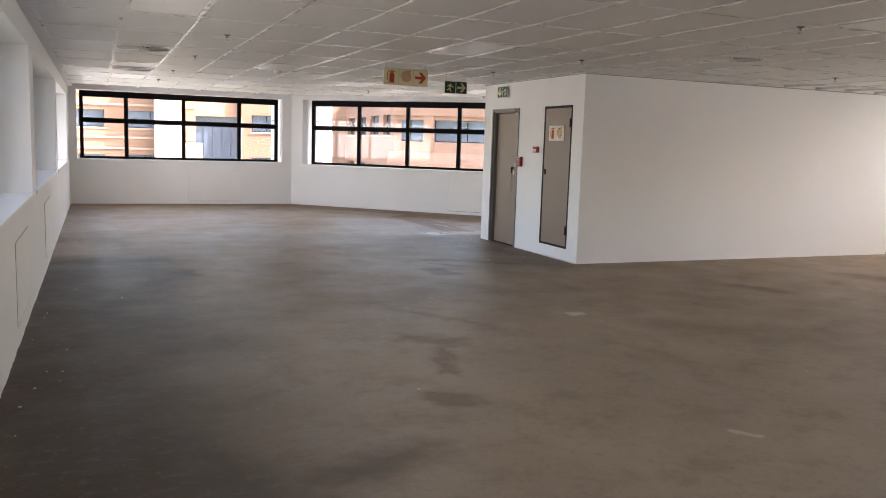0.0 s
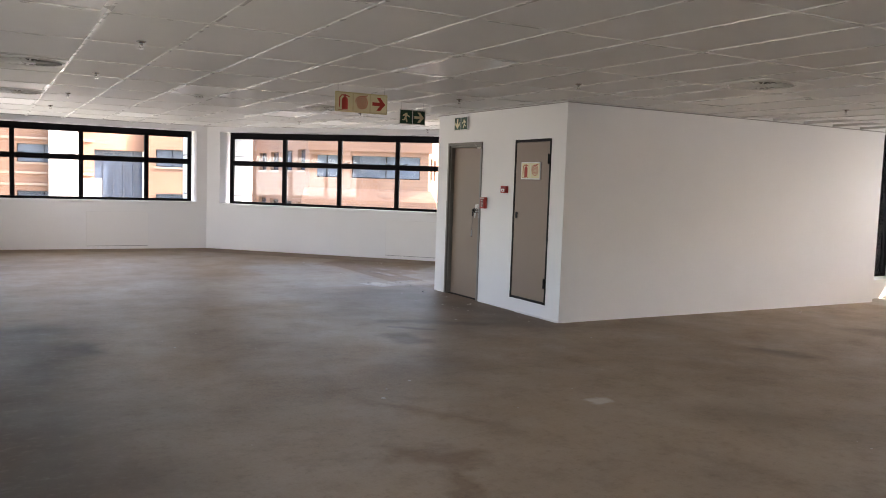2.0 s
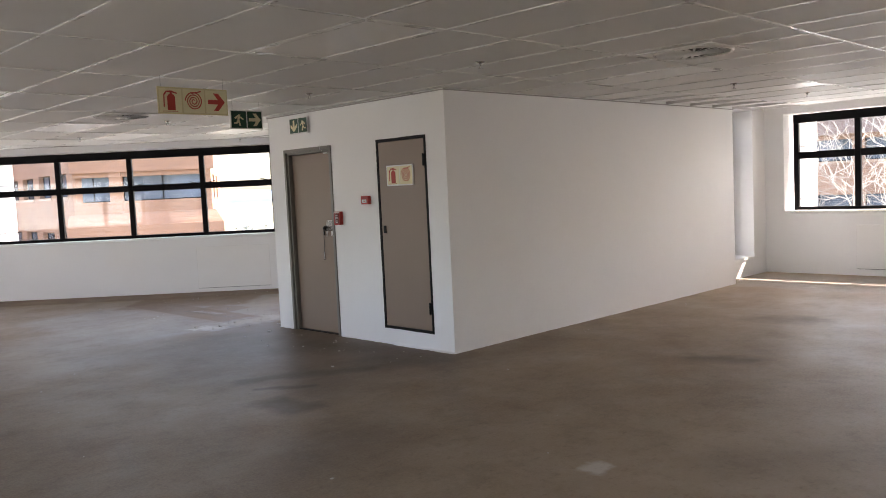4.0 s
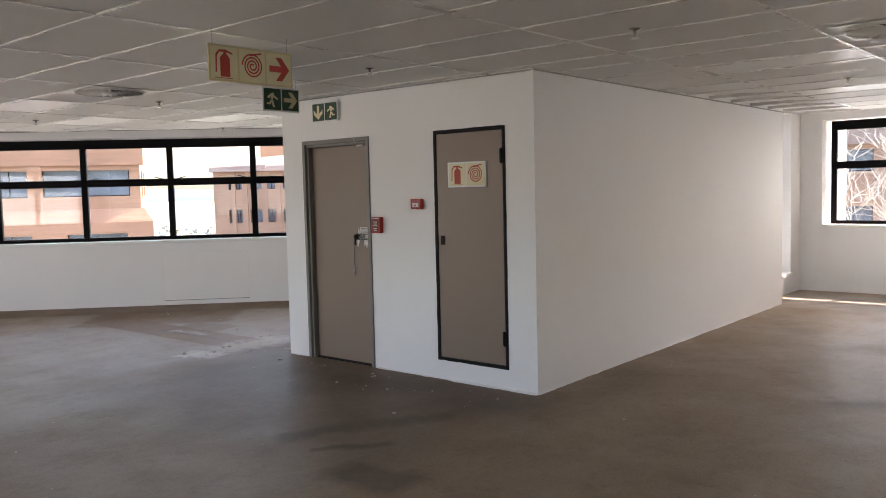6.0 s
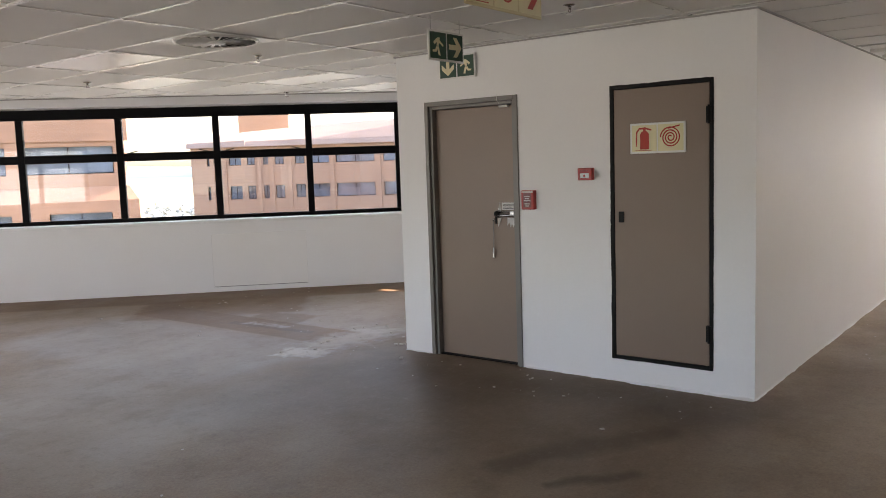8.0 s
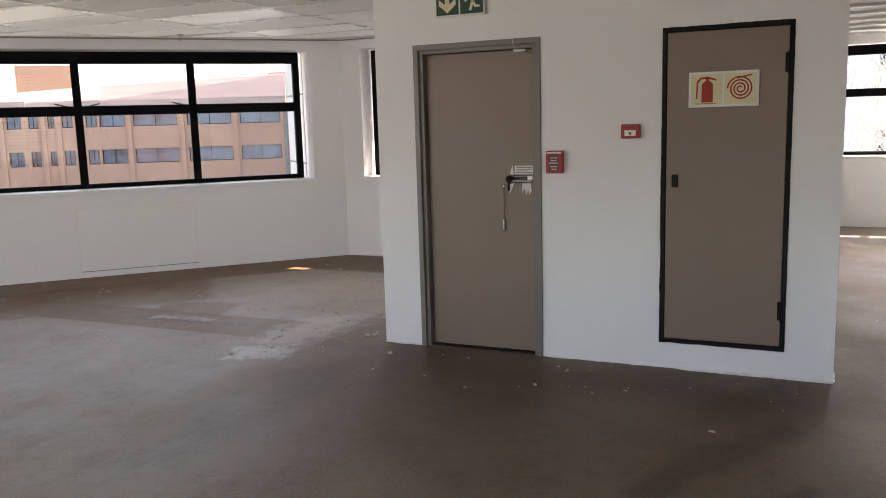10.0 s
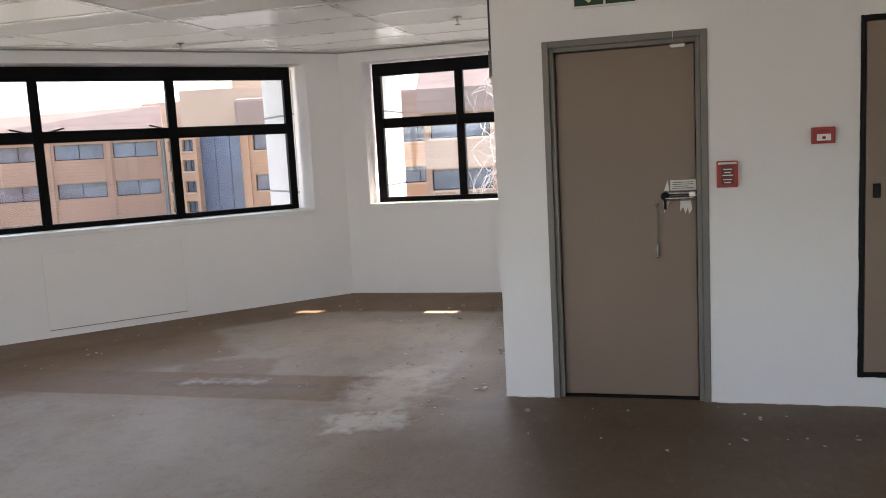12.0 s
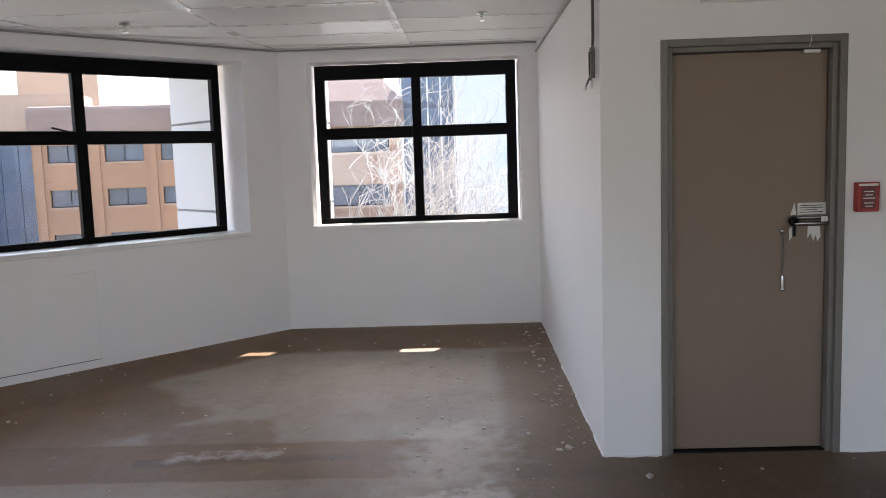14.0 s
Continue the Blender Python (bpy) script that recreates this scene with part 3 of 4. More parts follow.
for x in X_LINES:
    for y0, y1 in zip(Y_LINES, Y_LINES[1:]):
        if not (CORE_X < x < CORE_E and y0 > CORE_S and y1 < CORE_N):
            for k in range(3):
                bar(x - 0.012, x + 0.012, y0 + (y1 - y0) * k / 3, y0 + (y1 - y0) * (k + 1) / 3)
for y in Y_LINES:
    for x0, x1 in zip(X_LINES, X_LINES[1:]):
        if not (CORE_S < y < CORE_N and x0 > CORE_X and x1 < CORE_E):
            bar(x0 + 0.012, x1 - 0.012, y - 0.012, y + 0.012)
# narrow closing strip along the window wall
for j, (y0, y1) in enumerate(zip(Y_LINES, Y_LINES[1:])):
    tile_bm.faces.new([tile_bm.verts.new((x, min(y, A_Y), CEIL + 0.004)) for x, y in rect(LEFT, X_LINES[0], y0, y1)[::-1]])
bar_mesh = bpy.data.meshes.new("bars")
bar_bm.to_mesh(bar_mesh)
bar_bm.free()
tile_count = len(tile_bm.faces)
tile_bm.from_mesh(bar_mesh)
tile_bm.faces.ensure_lookup_table()
for f in tile_bm.faces[tile_count:]:
    f.material_index = 1
ceiling = structure("ceiling", tile_bm, M_TILE, "white suspended ceiling of mineral tiles in a metal grid", "ceiling")
ceiling.data.materials.append(M_GRID)
structure("ceiling_void", boxes(((LEFT, SOUTH, TOP - 0.03), (E_X, CORE_S, TOP - 0.01))), M_TILE, "underside of the slab above the tiles", "ceiling")
# thin grey strips that paint the shadow line where the ceiling meets the walls
structure("trim_core", boxes(((CORE_X - 0.014, CORE_S - 0.014, CEIL - 0.014), (CORE_X - 0.001, CORE_N + 0.014, CEIL - 0.004)), ((CORE_X, CORE_S - 0.014, CEIL - 0.014), (CORE_E, CORE_S - 0.001, CEIL - 0.004)), ((CORE_X, CORE_N + 0.001, CEIL - 0.014), (C_X, CORE_N + 0.014, CEIL - 0.004))), M_TRIM, "thin grey strip drawing the shadow line under the ceiling", "trim")
structure("trim_northeast", boxes(((0.0, -0.014, CEIL + 0.064), (b_len, -0.001, CEIL + 0.078)), m=m_b), M_TRIM, "thin grey strip drawing the shadow line under the ceiling", "trim")
structure("trim_alcove", boxes(((0.0, -0.014, CEIL + 0.064), (BC[1] - CORE_N, -0.001, CEIL + 0.078)), m=m_c), M_TRIM, "thin grey strip drawing the shadow line under the ceiling", "trim")
structure("trim_north", boxes(((0.0, -0.014, CEIL + 0.064), (AB[0] - LEFT, -0.001, CEIL + 0.078)), m=m_a), M_TRIM, "thin grey strip drawing the shadow line under the ceiling", "trim")

# recessed ceiling lights, not lit
for x0, x1, y0, y1 in lamp_cells:
    lamp = thing("ceiling_light", pose((x0 + x1) / 2, (y0 + y1) / 2, CEIL + 0.002), "unlit flush ceiling light with glossy white diffuser", "ceiling light", "ceiling lights")
    w, d = (x1 - x0) / 2 - 0.014, (y1 - y0) / 2 - 0.014
    part("frame", boxes(((-w, -d, -0.004), (w, -d + 0.03, 0.03)), ((-w, d - 0.03, -0.004), (w, d, 0.03)), ((-w, -d + 0.03, -0.004), (-w + 0.03, d - 0.03, 0.03)), ((w - 0.03, -d + 0.03, -0.004), (w, d - 0.03, 0.03))), M_GRID, lamp)
    part("diffuser", boxes(((-w + 0.03, -d + 0.03, 0.001), (w - 0.03, d - 0.03, 0.02)), bevel=0.003), M_DIFFUSER, lamp)


# ---- ceiling fittings ----
def swirl_vent(x, y):
    """A square ceiling plate with a round swirl of blades."""
    v = thing("ceiling_vent", pose(x, y, CEIL - 0.004), "round white swirl air vent set in the ceiling", "air vent", "ceiling vents")
    part("backing", lathe([(0.0, -0.001), (0.262, -0.001), (0.262, -0.004), (0.0, -0.004)], 32), M_BLACK, v)
    part("ring", lathe([(0.264, 0.0), (0.264, -0.012), (0.272, -0.015), (0.288, -0.008), (0.292, 0.0)], 40), M_GRID, v, smooth=True)
    plate = bmesh.new()
    ring_a, ring_b, ring_c = [], [], []
    for k in range(40):
        co, si = math.cos(2 * math.pi * k / 40), math.sin(2 * math.pi * k / 40)
        far = 0.298 / max(abs(co), abs(si))
        ring_a.append(plate.verts.new((0.289 * co, 0.289 * si, -0.003)))
        ring_b.append(plate.verts.new((far * co, far * si, -0.003)))
        ring_c.append(plate.verts.new((far * co, far * si, 0.003)))
    for k in range(40):
        j = (k + 1) % 40
        plate.faces.new((ring_a[k], ring_a[j], ring_b[j], ring_b[k]))
        plate.faces.new((ring_b[k], ring_b[j], ring_c[j], ring_c[k]))
    bmesh.ops.recalc_face_normals(plate, faces=plate.faces[:])
    part("plate", plate, M_DIFFUSER, v)
    part("hub", lathe([(0.0, -0.026), (0.052, -0.024), (0.06, -0.014), (0.06, -0.004)], 20), M_GRID, v, smooth=True)
    for k in range(24):
        blade = boxes(((0.06, -0.007, -0.001), (0.264, 0.012, 0.001)))
        part("blade", blade, M_DIFFUSER, v, m=pose(0, 0, 0, 0, 0, 15 * k) @ pose(0, 0, -0.0105, 24, 0, 0))
    return v


for x, y in ((4.32, 12.62), (0.70, 10.28), (0.70, 13.5), (6.24, 7.14), (9.6, 5.6)):
    swirl_vent(x, y)


def sprinkler(x, y):
    z = lifted(x, y)
    p = thing("sprinkler", pose(x, y, z), "small chrome fire sprinkler hanging from the ceiling", "sprinkler", "sprinklers")
    part("collar", lathe([(0.0, 0.0), (0.034, 0.0), (0.036, -0.005), (0.016, -0.012), (0.0, -0.012)], 20), M_CHROME, p, smooth=True)
    part("body", lathe([(0.0, -0.010), (0.011, -0.010), (0.011, -0.024), (0.007, -0.03), (0.0, -0.03)], 12), M_CHROME, p, smooth=True)
    for sx in (-1, 1):
        part("arm", tube([(0.009 * sx, 0, -0.024), (0.013 * sx, 0, -0.038), (0.004 * sx, 0, -0.05)], 0.0028, 6), M_CHROME, p)
    part("deflector", lathe([(0.0, -0.05), (0.022, -0.051), (0.022, -0.054), (0.0, -0.054)], 16), M_CHROME, p)


for x, y in ((5.03, 13.05), (4.97, 15.5), (5.04, 10.28), (7.3, 15.29), (7.37, 12.97), (1.35, 8.5), (1.3, 10.8), (5.12, 8.24), (5.12, 5.18), (8.61, 7.98), (1.25, 13.3), (1.2, 15.6), (10.5, 8.0)):
    sprinkler(x, y)

det = thing("smoke_detector", pose(2.58, 12.2, CEIL), "round white smoke detector on the ceiling", "smoke detector")
part("base", lathe([(0.0, 0.0), (0.055, 0.0), (0.056, -0.012), (0.0, -0.012)], 28), M_WHITE, det, smooth=True)
part("head", lathe([(0.046, -0.012), (0.048, -0.03), (0.036, -0.045), (0.0, -0.048)], 28), M_WHITE, det, smooth=True)
for k in range(8):
    part("slot", boxes(((0.044, -0.008, -0.03), (0.0485, 0.008, -0.022))), M_BLACK, det, m=pose(0, 0, 0, 0, 0, 45 * k))


# ---- signs: drawn in the plane x-z, facing -y, from the lower left corner ----
def flat(outline, y0, y1):
    """A thin plate cut to an outline in the x-z plane."""
    bm = bmesh.new()
    a = [bm.verts.new((x, y0, z)) for x, z in outline]
    b = [bm.verts.new((x, y1, z)) for x, z in outline]
    n = len(outline)
    made = [bm.faces.new(a), bm.faces.new(b[::-1])] + [bm.faces.new((a[(i + 1) % n], a[i], b[i], b[(i + 1) % n])) for i in range(n)]
    bmesh.ops.recalc_face_normals(bm, faces=made)
    bmesh.ops.triangulate(bm, faces=made[:2])
    return bm


def moved(outline, dx, dz, k=1.0, turn=0.0, mirror=1):
    c, s_ = math.cos(radians(turn)), math.sin(radians(turn))
    return [(dx + k * mirror * (x * c - z * s_), dz + k * (x * s_ + z * c)) for x, z in outline]


ARROW = [(-0.4, -0.1), (0.08, -0.1), (-0.14, -0.38), (0.1, -0.38), (0.42, 0.0), (0.1, 0.38), (-0.14, 0.38), (0.08, 0.1), (-0.4, 0.1)]
BOTTLE = [(-0.16, -0.42), (0.2, -0.42), (0.2, 0.16), (0.12, 0.26), (0.07, 0.28), (0.07, 0.34), (0.3, 0.28), (0.3, 0.33), (0.05, 0.42), (-0.2, 0.4), (-0.32, 0.26), (-0.34, -0.3), (-0.29, -0.3), (-0.27, 0.22), (-0.17, 0.34), (-0.03, 0.34), (-0.03, 0.28), (-0.08, 0.26), (-0.16, 0.16)]
# the exit mark, as plain slanted bars
BARS = [[(-0.05, 0.3), (0.1, 0.3), (0.02, -0.02), (-0.12, -0.02)], [(-0.32, 0.1), (-0.22, 0.02), (-0.02, 0.2), (-0.08, 0.28)], [(0.08, 0.2), (0.32, 0.04), (0.28, -0.04), (0.05, 0.1)],
        [(-0.1, -0.04), (0.02, -0.04), (0.12, -0.38), (0.0, -0.38)], [(-0.14, -0.04), (-0.04, -0.1), (-0.14, -0.26), (-0.36, -0.26), (-0.36, -0.18), (-0.2, -0.17)]]


def spiral(turns=3.4, inner=0.05, outer=0.4, width=0.05, steps=90):
    a, b = [], []
    for k in range(steps + 1):
        f = k / steps
        th = 2 * math.pi * turns * f + 0.6
        r = inner + (outer - inner) * f
        a.append(((r + width / 2) * math.cos(th), (r + width / 2) * math.sin(th)))
        b.append(((r - width / 2) * math.cos(th), (r - width / 2) * math.sin(th)))
    return a, b


def hose_mark(parent, cx, cz, k, y):
    a, b = spiral()
    bm = bmesh.new()
    va = [bm.verts.new((cx + k * x, y, cz + k * z)) for x, z in a]
    vb = [bm.verts.new((cx + k * x, y, cz + k * z)) for x, z in b]
    for i in range(len(a) - 1):
        bm.faces.new((va[i], va[i + 1], vb[i + 1], vb[i]))
    part("hose_symbol", bm, M_SIGNRED, parent)
    part("nozzle_symbol", flat(moved([(-0.1, 0.36), (0.36, 0.46), (0.36, 0.41), (-0.1, 0.31)], cx, cz, k), y - 0.0006, y), M_SIGNRED, parent)


def panel_sign(m, fields, size, name, label, field_material, edge_material, category, gap=0.012, border=0.012):
    """A row of square fields on a plate. fields: what each one shows."""
    width = len(fields) * size + (len(fields) - 1) * gap + 2 * border
    sgn = thing(name, m, label, category)
    part("plate", boxes(((0, 0, 0), (width, 0.012, size + 2 * border)), bevel=0.003), edge_material, sgn)
    for k, kind in enumerate(fields):
        x0 = border + k * (size + gap)
        part("field", boxes(((x0, -0.0016, border), (x0 + size, 0.0, border + size))), field_material, sgn)
        cx, cz, y = x0 + size / 2, border + size / 2, -0.0030
        if kind == "bottle":
            part("extinguisher_symbol", flat(moved(BOTTLE, cx, cz, size), y - 0.0006, y), M_SIGNRED, sgn)
            part("caption_bar", boxes(((x0 + 0.12 * size, y - 0.0006, border + 0.03 * size), (x0 + 0.8 * size, y, border + 0.05 * size))), M_SIGNRED, sgn)
        elif kind == "hose":
            hose_mark(sgn, cx, cz, size, y)
        elif kind in ("red_arrow", "arrow", "down"):
            part("arrow", flat(moved(ARROW, cx, cz, size, -90 if kind == "down" else 0), y - 0.0006, y), M_SIGNRED if kind == "red_arrow" else M_CREAM, sgn)
        else:
            for bar_outline in BARS:
                part("exit_bar", flat(moved(bar_outline, cx, cz, size, 0, -1 if kind == "exit_back" else 1), y - 0.0006, y), M_CREAM, sgn)
    return sgn, width


sign_a, wide = panel_sign(pose(3.36, 9.80, 2.20), ("bottle", "hose", "red_arrow"), 0.172, "fire_equipment_sign", "cream hanging sign with red fire equipment symbols and arrow", M_CREAM, M_CREAMEDGE, "sign")
sign_b, wide_b = panel_sign(pose(4.66, 11.03, 2.212), ("exit", "arrow"), 0.158, "exit_sign", "green and white hanging exit sign with arrow", M_GREEN, M_WHITE, "sign")
for sgn, w, high in ((sign_a, wide, CEIL - 2.20), (sign_b, wide_b, CEIL - 2.212)):
    for x in (0.03, w - 0.03):
        part("hanger", tube([(x, 0.006, 0.18), (x, 0.006, high)], 0.0022, 6), M_CHROME, sgn)
sign_c, _ = panel_sign(pose(CORE_X - 0.03, 11.965, 2.243, 0, 0, -90), ("down", "exit_back"), 0.158, "exit_sign", "green and white wall exit sign above a door", M_GREEN, M_WHITE, "sign")
part("bracket", boxes(((0.02, 0.012, 0.05), (0.05, 0.03, 0.13)), ((0.3, 0.012, 0.05), (0.33, 0.03, 0.13))), M_WHITE, sign_c)


# ---- doors in the core ----
def service_door():
    d = thing("door_1", m_core @ pose(0.292, 0, 0), "taupe painted flush door in a grey steel frame, closed", "door", kind="structure")
    w, h = 0.893, 2.08
    steps = []
    for y0, y1, a0, a1 in ((-0.012, 0.03, 0.0, 0.036), (0.012, 0.16, 0.036, 0.062)):
        steps.append(((a0, y0, 0), (a1, y1, h - a0)))
        steps.append(((w - a1, y0, 0), (w - a0, y1, h - a0)))
        steps.append(((a1, y0, h - a1), (w - a1, y1, h - a0)))
    part("door_frame", boxes(*steps, bevel=0.003), M_DOORFRAME, d)
    leaf = part("door_leaf", boxes(((0.066, 0.06, 0.012), (w - 0.066, 0.1, h - 0.066)), bevel=0.003), M_DOOR, d)
    part("threshold", boxes(((0.062, 0.03, 0.0), (w - 0.062, 0.14, 0.008))), M_BLACK, d)
    part("door_contact", boxes(((0.70, 0.03, h - 0.082), (0.78, 0.058, h - 0.064)), bevel=0.004), M_WHITE, d)
    part("contact_wire", tube([(0.72, 0.03, h - 0.066), (0.715, -0.016, h - 0.03), (0.718, -0.016, h + 0.015)], 0.002, 6), M_WHITE, d)
    # latch, notice, torn paper, emergency pin on its wire
    lock = part("latch", boxes(((0.672, 0.028, 1.155), (0.838, 0.058, 1.178)), ((0.672, 0.036, 1.185), (0.838, 0.058, 1.205)), ((0.66, 0.03, 1.15), (0.672, 0.058, 1.21)), bevel=0.004), M_STEEL, d, "dark steel latch")
    part("bolt", tube([(0.66, 0.022, 1.168), (0.838, 0.022, 1.168)], 0.009, 10), M_CHROME, d, smooth=True)
    part("upper_bar", tube([(0.675, 0.026, 1.196), (0.836, 0.026, 1.196)], 0.006, 8), M_CHROME, d, smooth=True)
    part("keeper", boxes(((0.79, 0.018, 1.158), (0.826, 0.03, 1.204)), bevel=0.003), M_CHROME, d)
    part("knob", lathe([(0.0, 0.0), (0.016, 0.002), (0.024, 0.012), (0.024, 0.022), (0.012, 0.03), (0.012, 0.05), (0.0, 0.05)], 18, pose(0.66, 0.012, 1.18, -90)), M_BLACK, d, "black turn knob", smooth=True)
    part("lever", boxes(((0.652, 0.014, 1.105), (0.668, 0.026, 1.18)), bevel=0.004), M_BLACK, d)
    note = part("notice", boxes(((0.69, 0.0565, 1.21), (0.83, 0.0595, 1.268)), bevel=0.001), M_PAPER, d, "small printed white notice")
    for k in range(4):
        part("text_bar", boxes(((0.70 + 0.004 * (k % 2), 0.0555, 1.220 + 0.011 * k), (0.815 - 0.03 * (k == 1), 0.0563, 1.2235 + 0.011 * k))), M_INK, note)
    for outline in ([(0.655, 1.21), (0.675, 1.27), (0.683, 1.215), (0.672, 1.2)], [(0.65, 1.145), (0.685, 1.15), (0.668, 1.105), (0.652, 1.08)],
                    [(0.742, 1.15), (0.80, 1.15), (0.806, 1.1), (0.79, 1.075), (0.782, 1.11), (0.77, 1.075), (0.757, 1.115), (0.74, 1.09)]):
        part("torn_paper", flat(outline, 0.056, 0.0598), M_PAPER, d)
    part("pin_anchor", lathe([(0.0, 0.0), (0.012, 0.0), (0.012, 0.01), (0.006, 0.016), (0.0, 0.016)], 14, pose(0.615, 0.06, 1.13, 90)), M_CHROME, d, smooth=True)
    part("pin_wire", tube([(0.615, 0.045, 1.125), (0.617, 0.046, 1.03), (0.614, 0.044, 0.91)], 0.003, 6), M_CABLE, d)
    part("pin", lathe([(0.0, 0.0), (0.013, 0.004), (0.013, 0.012), (0.008, 0.02), (0.008, 0.075), (0.005, 0.085), (0.0, 0.087)], 14, pose(0.614, 0.044, 0.828)), M_CHROME, d, smooth=True)
    return d


service_door()


def ragged_bead(x0, z0, x1, z1, least, most, r, y=-0.0068):
    """A hand-run bead along a line on a wall, of uneven width to both sides."""
    length = math.hypot(x1 - x0, z1 - z0)
    n = max(2, int(length / 0.022))
    ux, uz = (x1 - x0) / length, (z1 - z0) / length
    a, b = [], []
    wide = (least + most) / 2
    for k in range(n + 1):
        wide = min(most, max(least, wide + r.uniform(-0.35, 0.35) * (most - least)))
        x, z = x0 + ux * length * k / n, z0 + uz * length * k / n
        a.append((x - uz * wide, z + ux * wide))
        b.append((x + uz * wide * 0.6, z - ux * wide * 0.6))
    return flat(a + b[::-1], y, 0.0)


def hose_cabinet():
    y_top = 10.497
    w, z0, z1 = 0.723, 0.165, 2.075
    c = thing("hose_cabinet", m_core @ pose(CORE_N - y_top, 0, z0), "taupe steel hose cabinet door in a black frame, shut", "cabinet")
    h = z1 - z0
    t = 0.024
    part("cabinet_frame", boxes(((0, -0.006, 0), (t, 0.16, h)), ((w - t, -0.006, 0), (w, 0.16, h)), ((t, -0.006, 0), (w - t, 0.16, t)), ((t, -0.006, h - t), (w - t, 0.16, h)), bevel=0.002), M_BLACK, c)
    door = part("cabinet_door", boxes(((t + 0.004, -0.002, t + 0.004), (w - t - 0.004, 0.03, h - t - 0.004)), bevel=0.003), M_DOOR, c)
    part("latch", boxes(((0.062, -0.014, 0.972), (0.098, -0.002, 1.047)), bevel=0.003), M_BLACK, door)
    for hz in (0.19, 1.625):
        part("hinge", boxes(((w - 0.045, -0.016, hz), (w - 0.006, 0.0, hz + 0.108)), bevel=0.003), M_BLACK, door)
        part("hinge_pin", tube([(w - 0.026, -0.018, hz - 0.006), (w - 0.026, -0.018, hz + 0.114)], 0.007, 8), M_BLACK, door)
    edge_rng = random.Random(3)
    for x0, z0_, x1, z1_ in ((0, 0, w, 0), (0, h, w, h), (0, 0, 0, h), (w, 0, w, h)):
        part("sealant", ragged_bead(x0, z0_, x1, z1_, 0.0005, 0.0042, edge_rng), M_BLACK, c)
    part("paint_smear", ragged_bead(0.03, -0.004, 0.42, -0.002, 0.001, 0.009, edge_rng, -0.0085), M_WALL, c)
    part("back", boxes(((0, 0.16, 0), (w, 0.17, h))), M_BLACK, c)
    return c


hose_cabinet()
panel_sign(pose(CORE_X - 0.015, 10.343, 1.607, 0, 0, -90), ("bottle", "hose"), 0.176, "fire_equipment_sign", "cream sign with red fire equipment symbols on a cabinet door", M_CREAM, M_WHITE, "sign", gap=0.01, border=0.014)


def red_box(y_top, z0, w, h, label, name, category, inner):
    b = thing(name, m_core @ pose(CORE_N - y_top, 0, z0), label, category)
    part("housing", boxes(((0, -0.045, 0), (w, 0.0, h)), bevel=0.005), M_RED, b)
    inner(b, w, h)
    return b


def breaker_front(b, w, h):
    part("window", boxes(((0.02, -0.048, 0.016), (w - 0.02, -0.045, h - 0.02))), M_DARKRED, b)
    part("top_strip", boxes(((0.006, -0.047, h - 0.017), (w - 0.006, -0.045, h - 0.006))), M_PAPER, b, "white printed strip")
    for k, (a, c) in enumerate(((0.03, 0.2), (0.2, 0.55), (0.45, 0.5), (0.62, 0.55), (0.8, 0.35))):
        x = w / 2
        half = (w - 0.05) / 2 * (0.6 + 0.4 * ((k * 7) % 3) / 2)
        part("text_bar", boxes(((x - half, -0.0492, 0.022 + a * (h - 0.05)), (x + half, -0.0482, 0.027 + a * (h - 0.05)))), M_PAPER, b)


def call_front(b, w, h):
    part("press_plate", boxes(((0.022, -0.048, 0.016), (w - 0.022, -0.045, h * 0.58)), bevel=0.001), M_WHITE, b, "white press plate")
    part("text_bar", boxes(((0.02, -0.0465, h * 0.74), (w - 0.03, -0.0455, h * 0.8))), M_DARKRED, b)
    part("dot", lathe([(0.0, 0.0), (0.009, 0.0), (0.009, 0.001), (0.0, 0.001)], 14, pose(w / 2, -0.0483, h * 0.36, 90)), M_SIGNRED, b)


red_box(11.213, 1.222, 0.108, 0.143, "red emergency door release box on the wall", "door_release", "door release", breaker_front)
red_box(10.735, 1.434, 0.112, 0.086, "red fire alarm call point on the wall", "call_point", "call point", call_front)

# loose cables at the core's corner
cab = thing("loose_cables", pose(6.06, CORE_N + 0.012, CEIL), "loose grey cables hanging from the ceiling beside a wall", "cables")
for k, (dx, low, bend) in enumerate(((0.0, 0.53, 0.02), (0.018, 0.57, -0.01), (-0.016, 0.58, 0.16))):
    part("cable", tube([(dx, 0.004 + 0.006 * k, 0.02), (dx + 0.004, 0.008, -0.14), (dx - 0.003, 0.008, -0.36), (dx + bend * 0.5, 0.012, -low + 0.04), (dx + bend, 0.02, -low)], 0.0052, 6), M_INK if k == 2 else M_CABLE, cab)
part("junction", boxes(((-0.012, 0.0, -0.56), (0.03, 0.022, -0.41)), bevel=0.004), M_CABLE, cab)
for k in range(4):
    part("wire_end", tube([(0.144 + 0.004 * k, 0.02, -0.58), (0.155 + 0.012 * k, 0.022 + 0.004 * k, -0.60 - 0.012 * (k % 2))], 0.0016, 5), M_CHROME, cab)
for k in range(5):
    part("rib", boxes(((-0.03, 0.002, -0.53 + 0.024 * k), (-0.012, 0.018, -0.517 + 0.024 * k)), bevel=0.003), M_CABLE, cab)
part("connector", boxes(((0.014, 0.021, -0.545), (0.029, 0.027, -0.43)), bevel=0.002), M_INK, cab)
for k in range(2):
    part("wire_end", tube([(0.006 + 0.016 * k, 0.01, -0.555), (0.0 + 0.026 * k, 0.014, -0.61)], 0.004, 6), M_PAPER, cab)


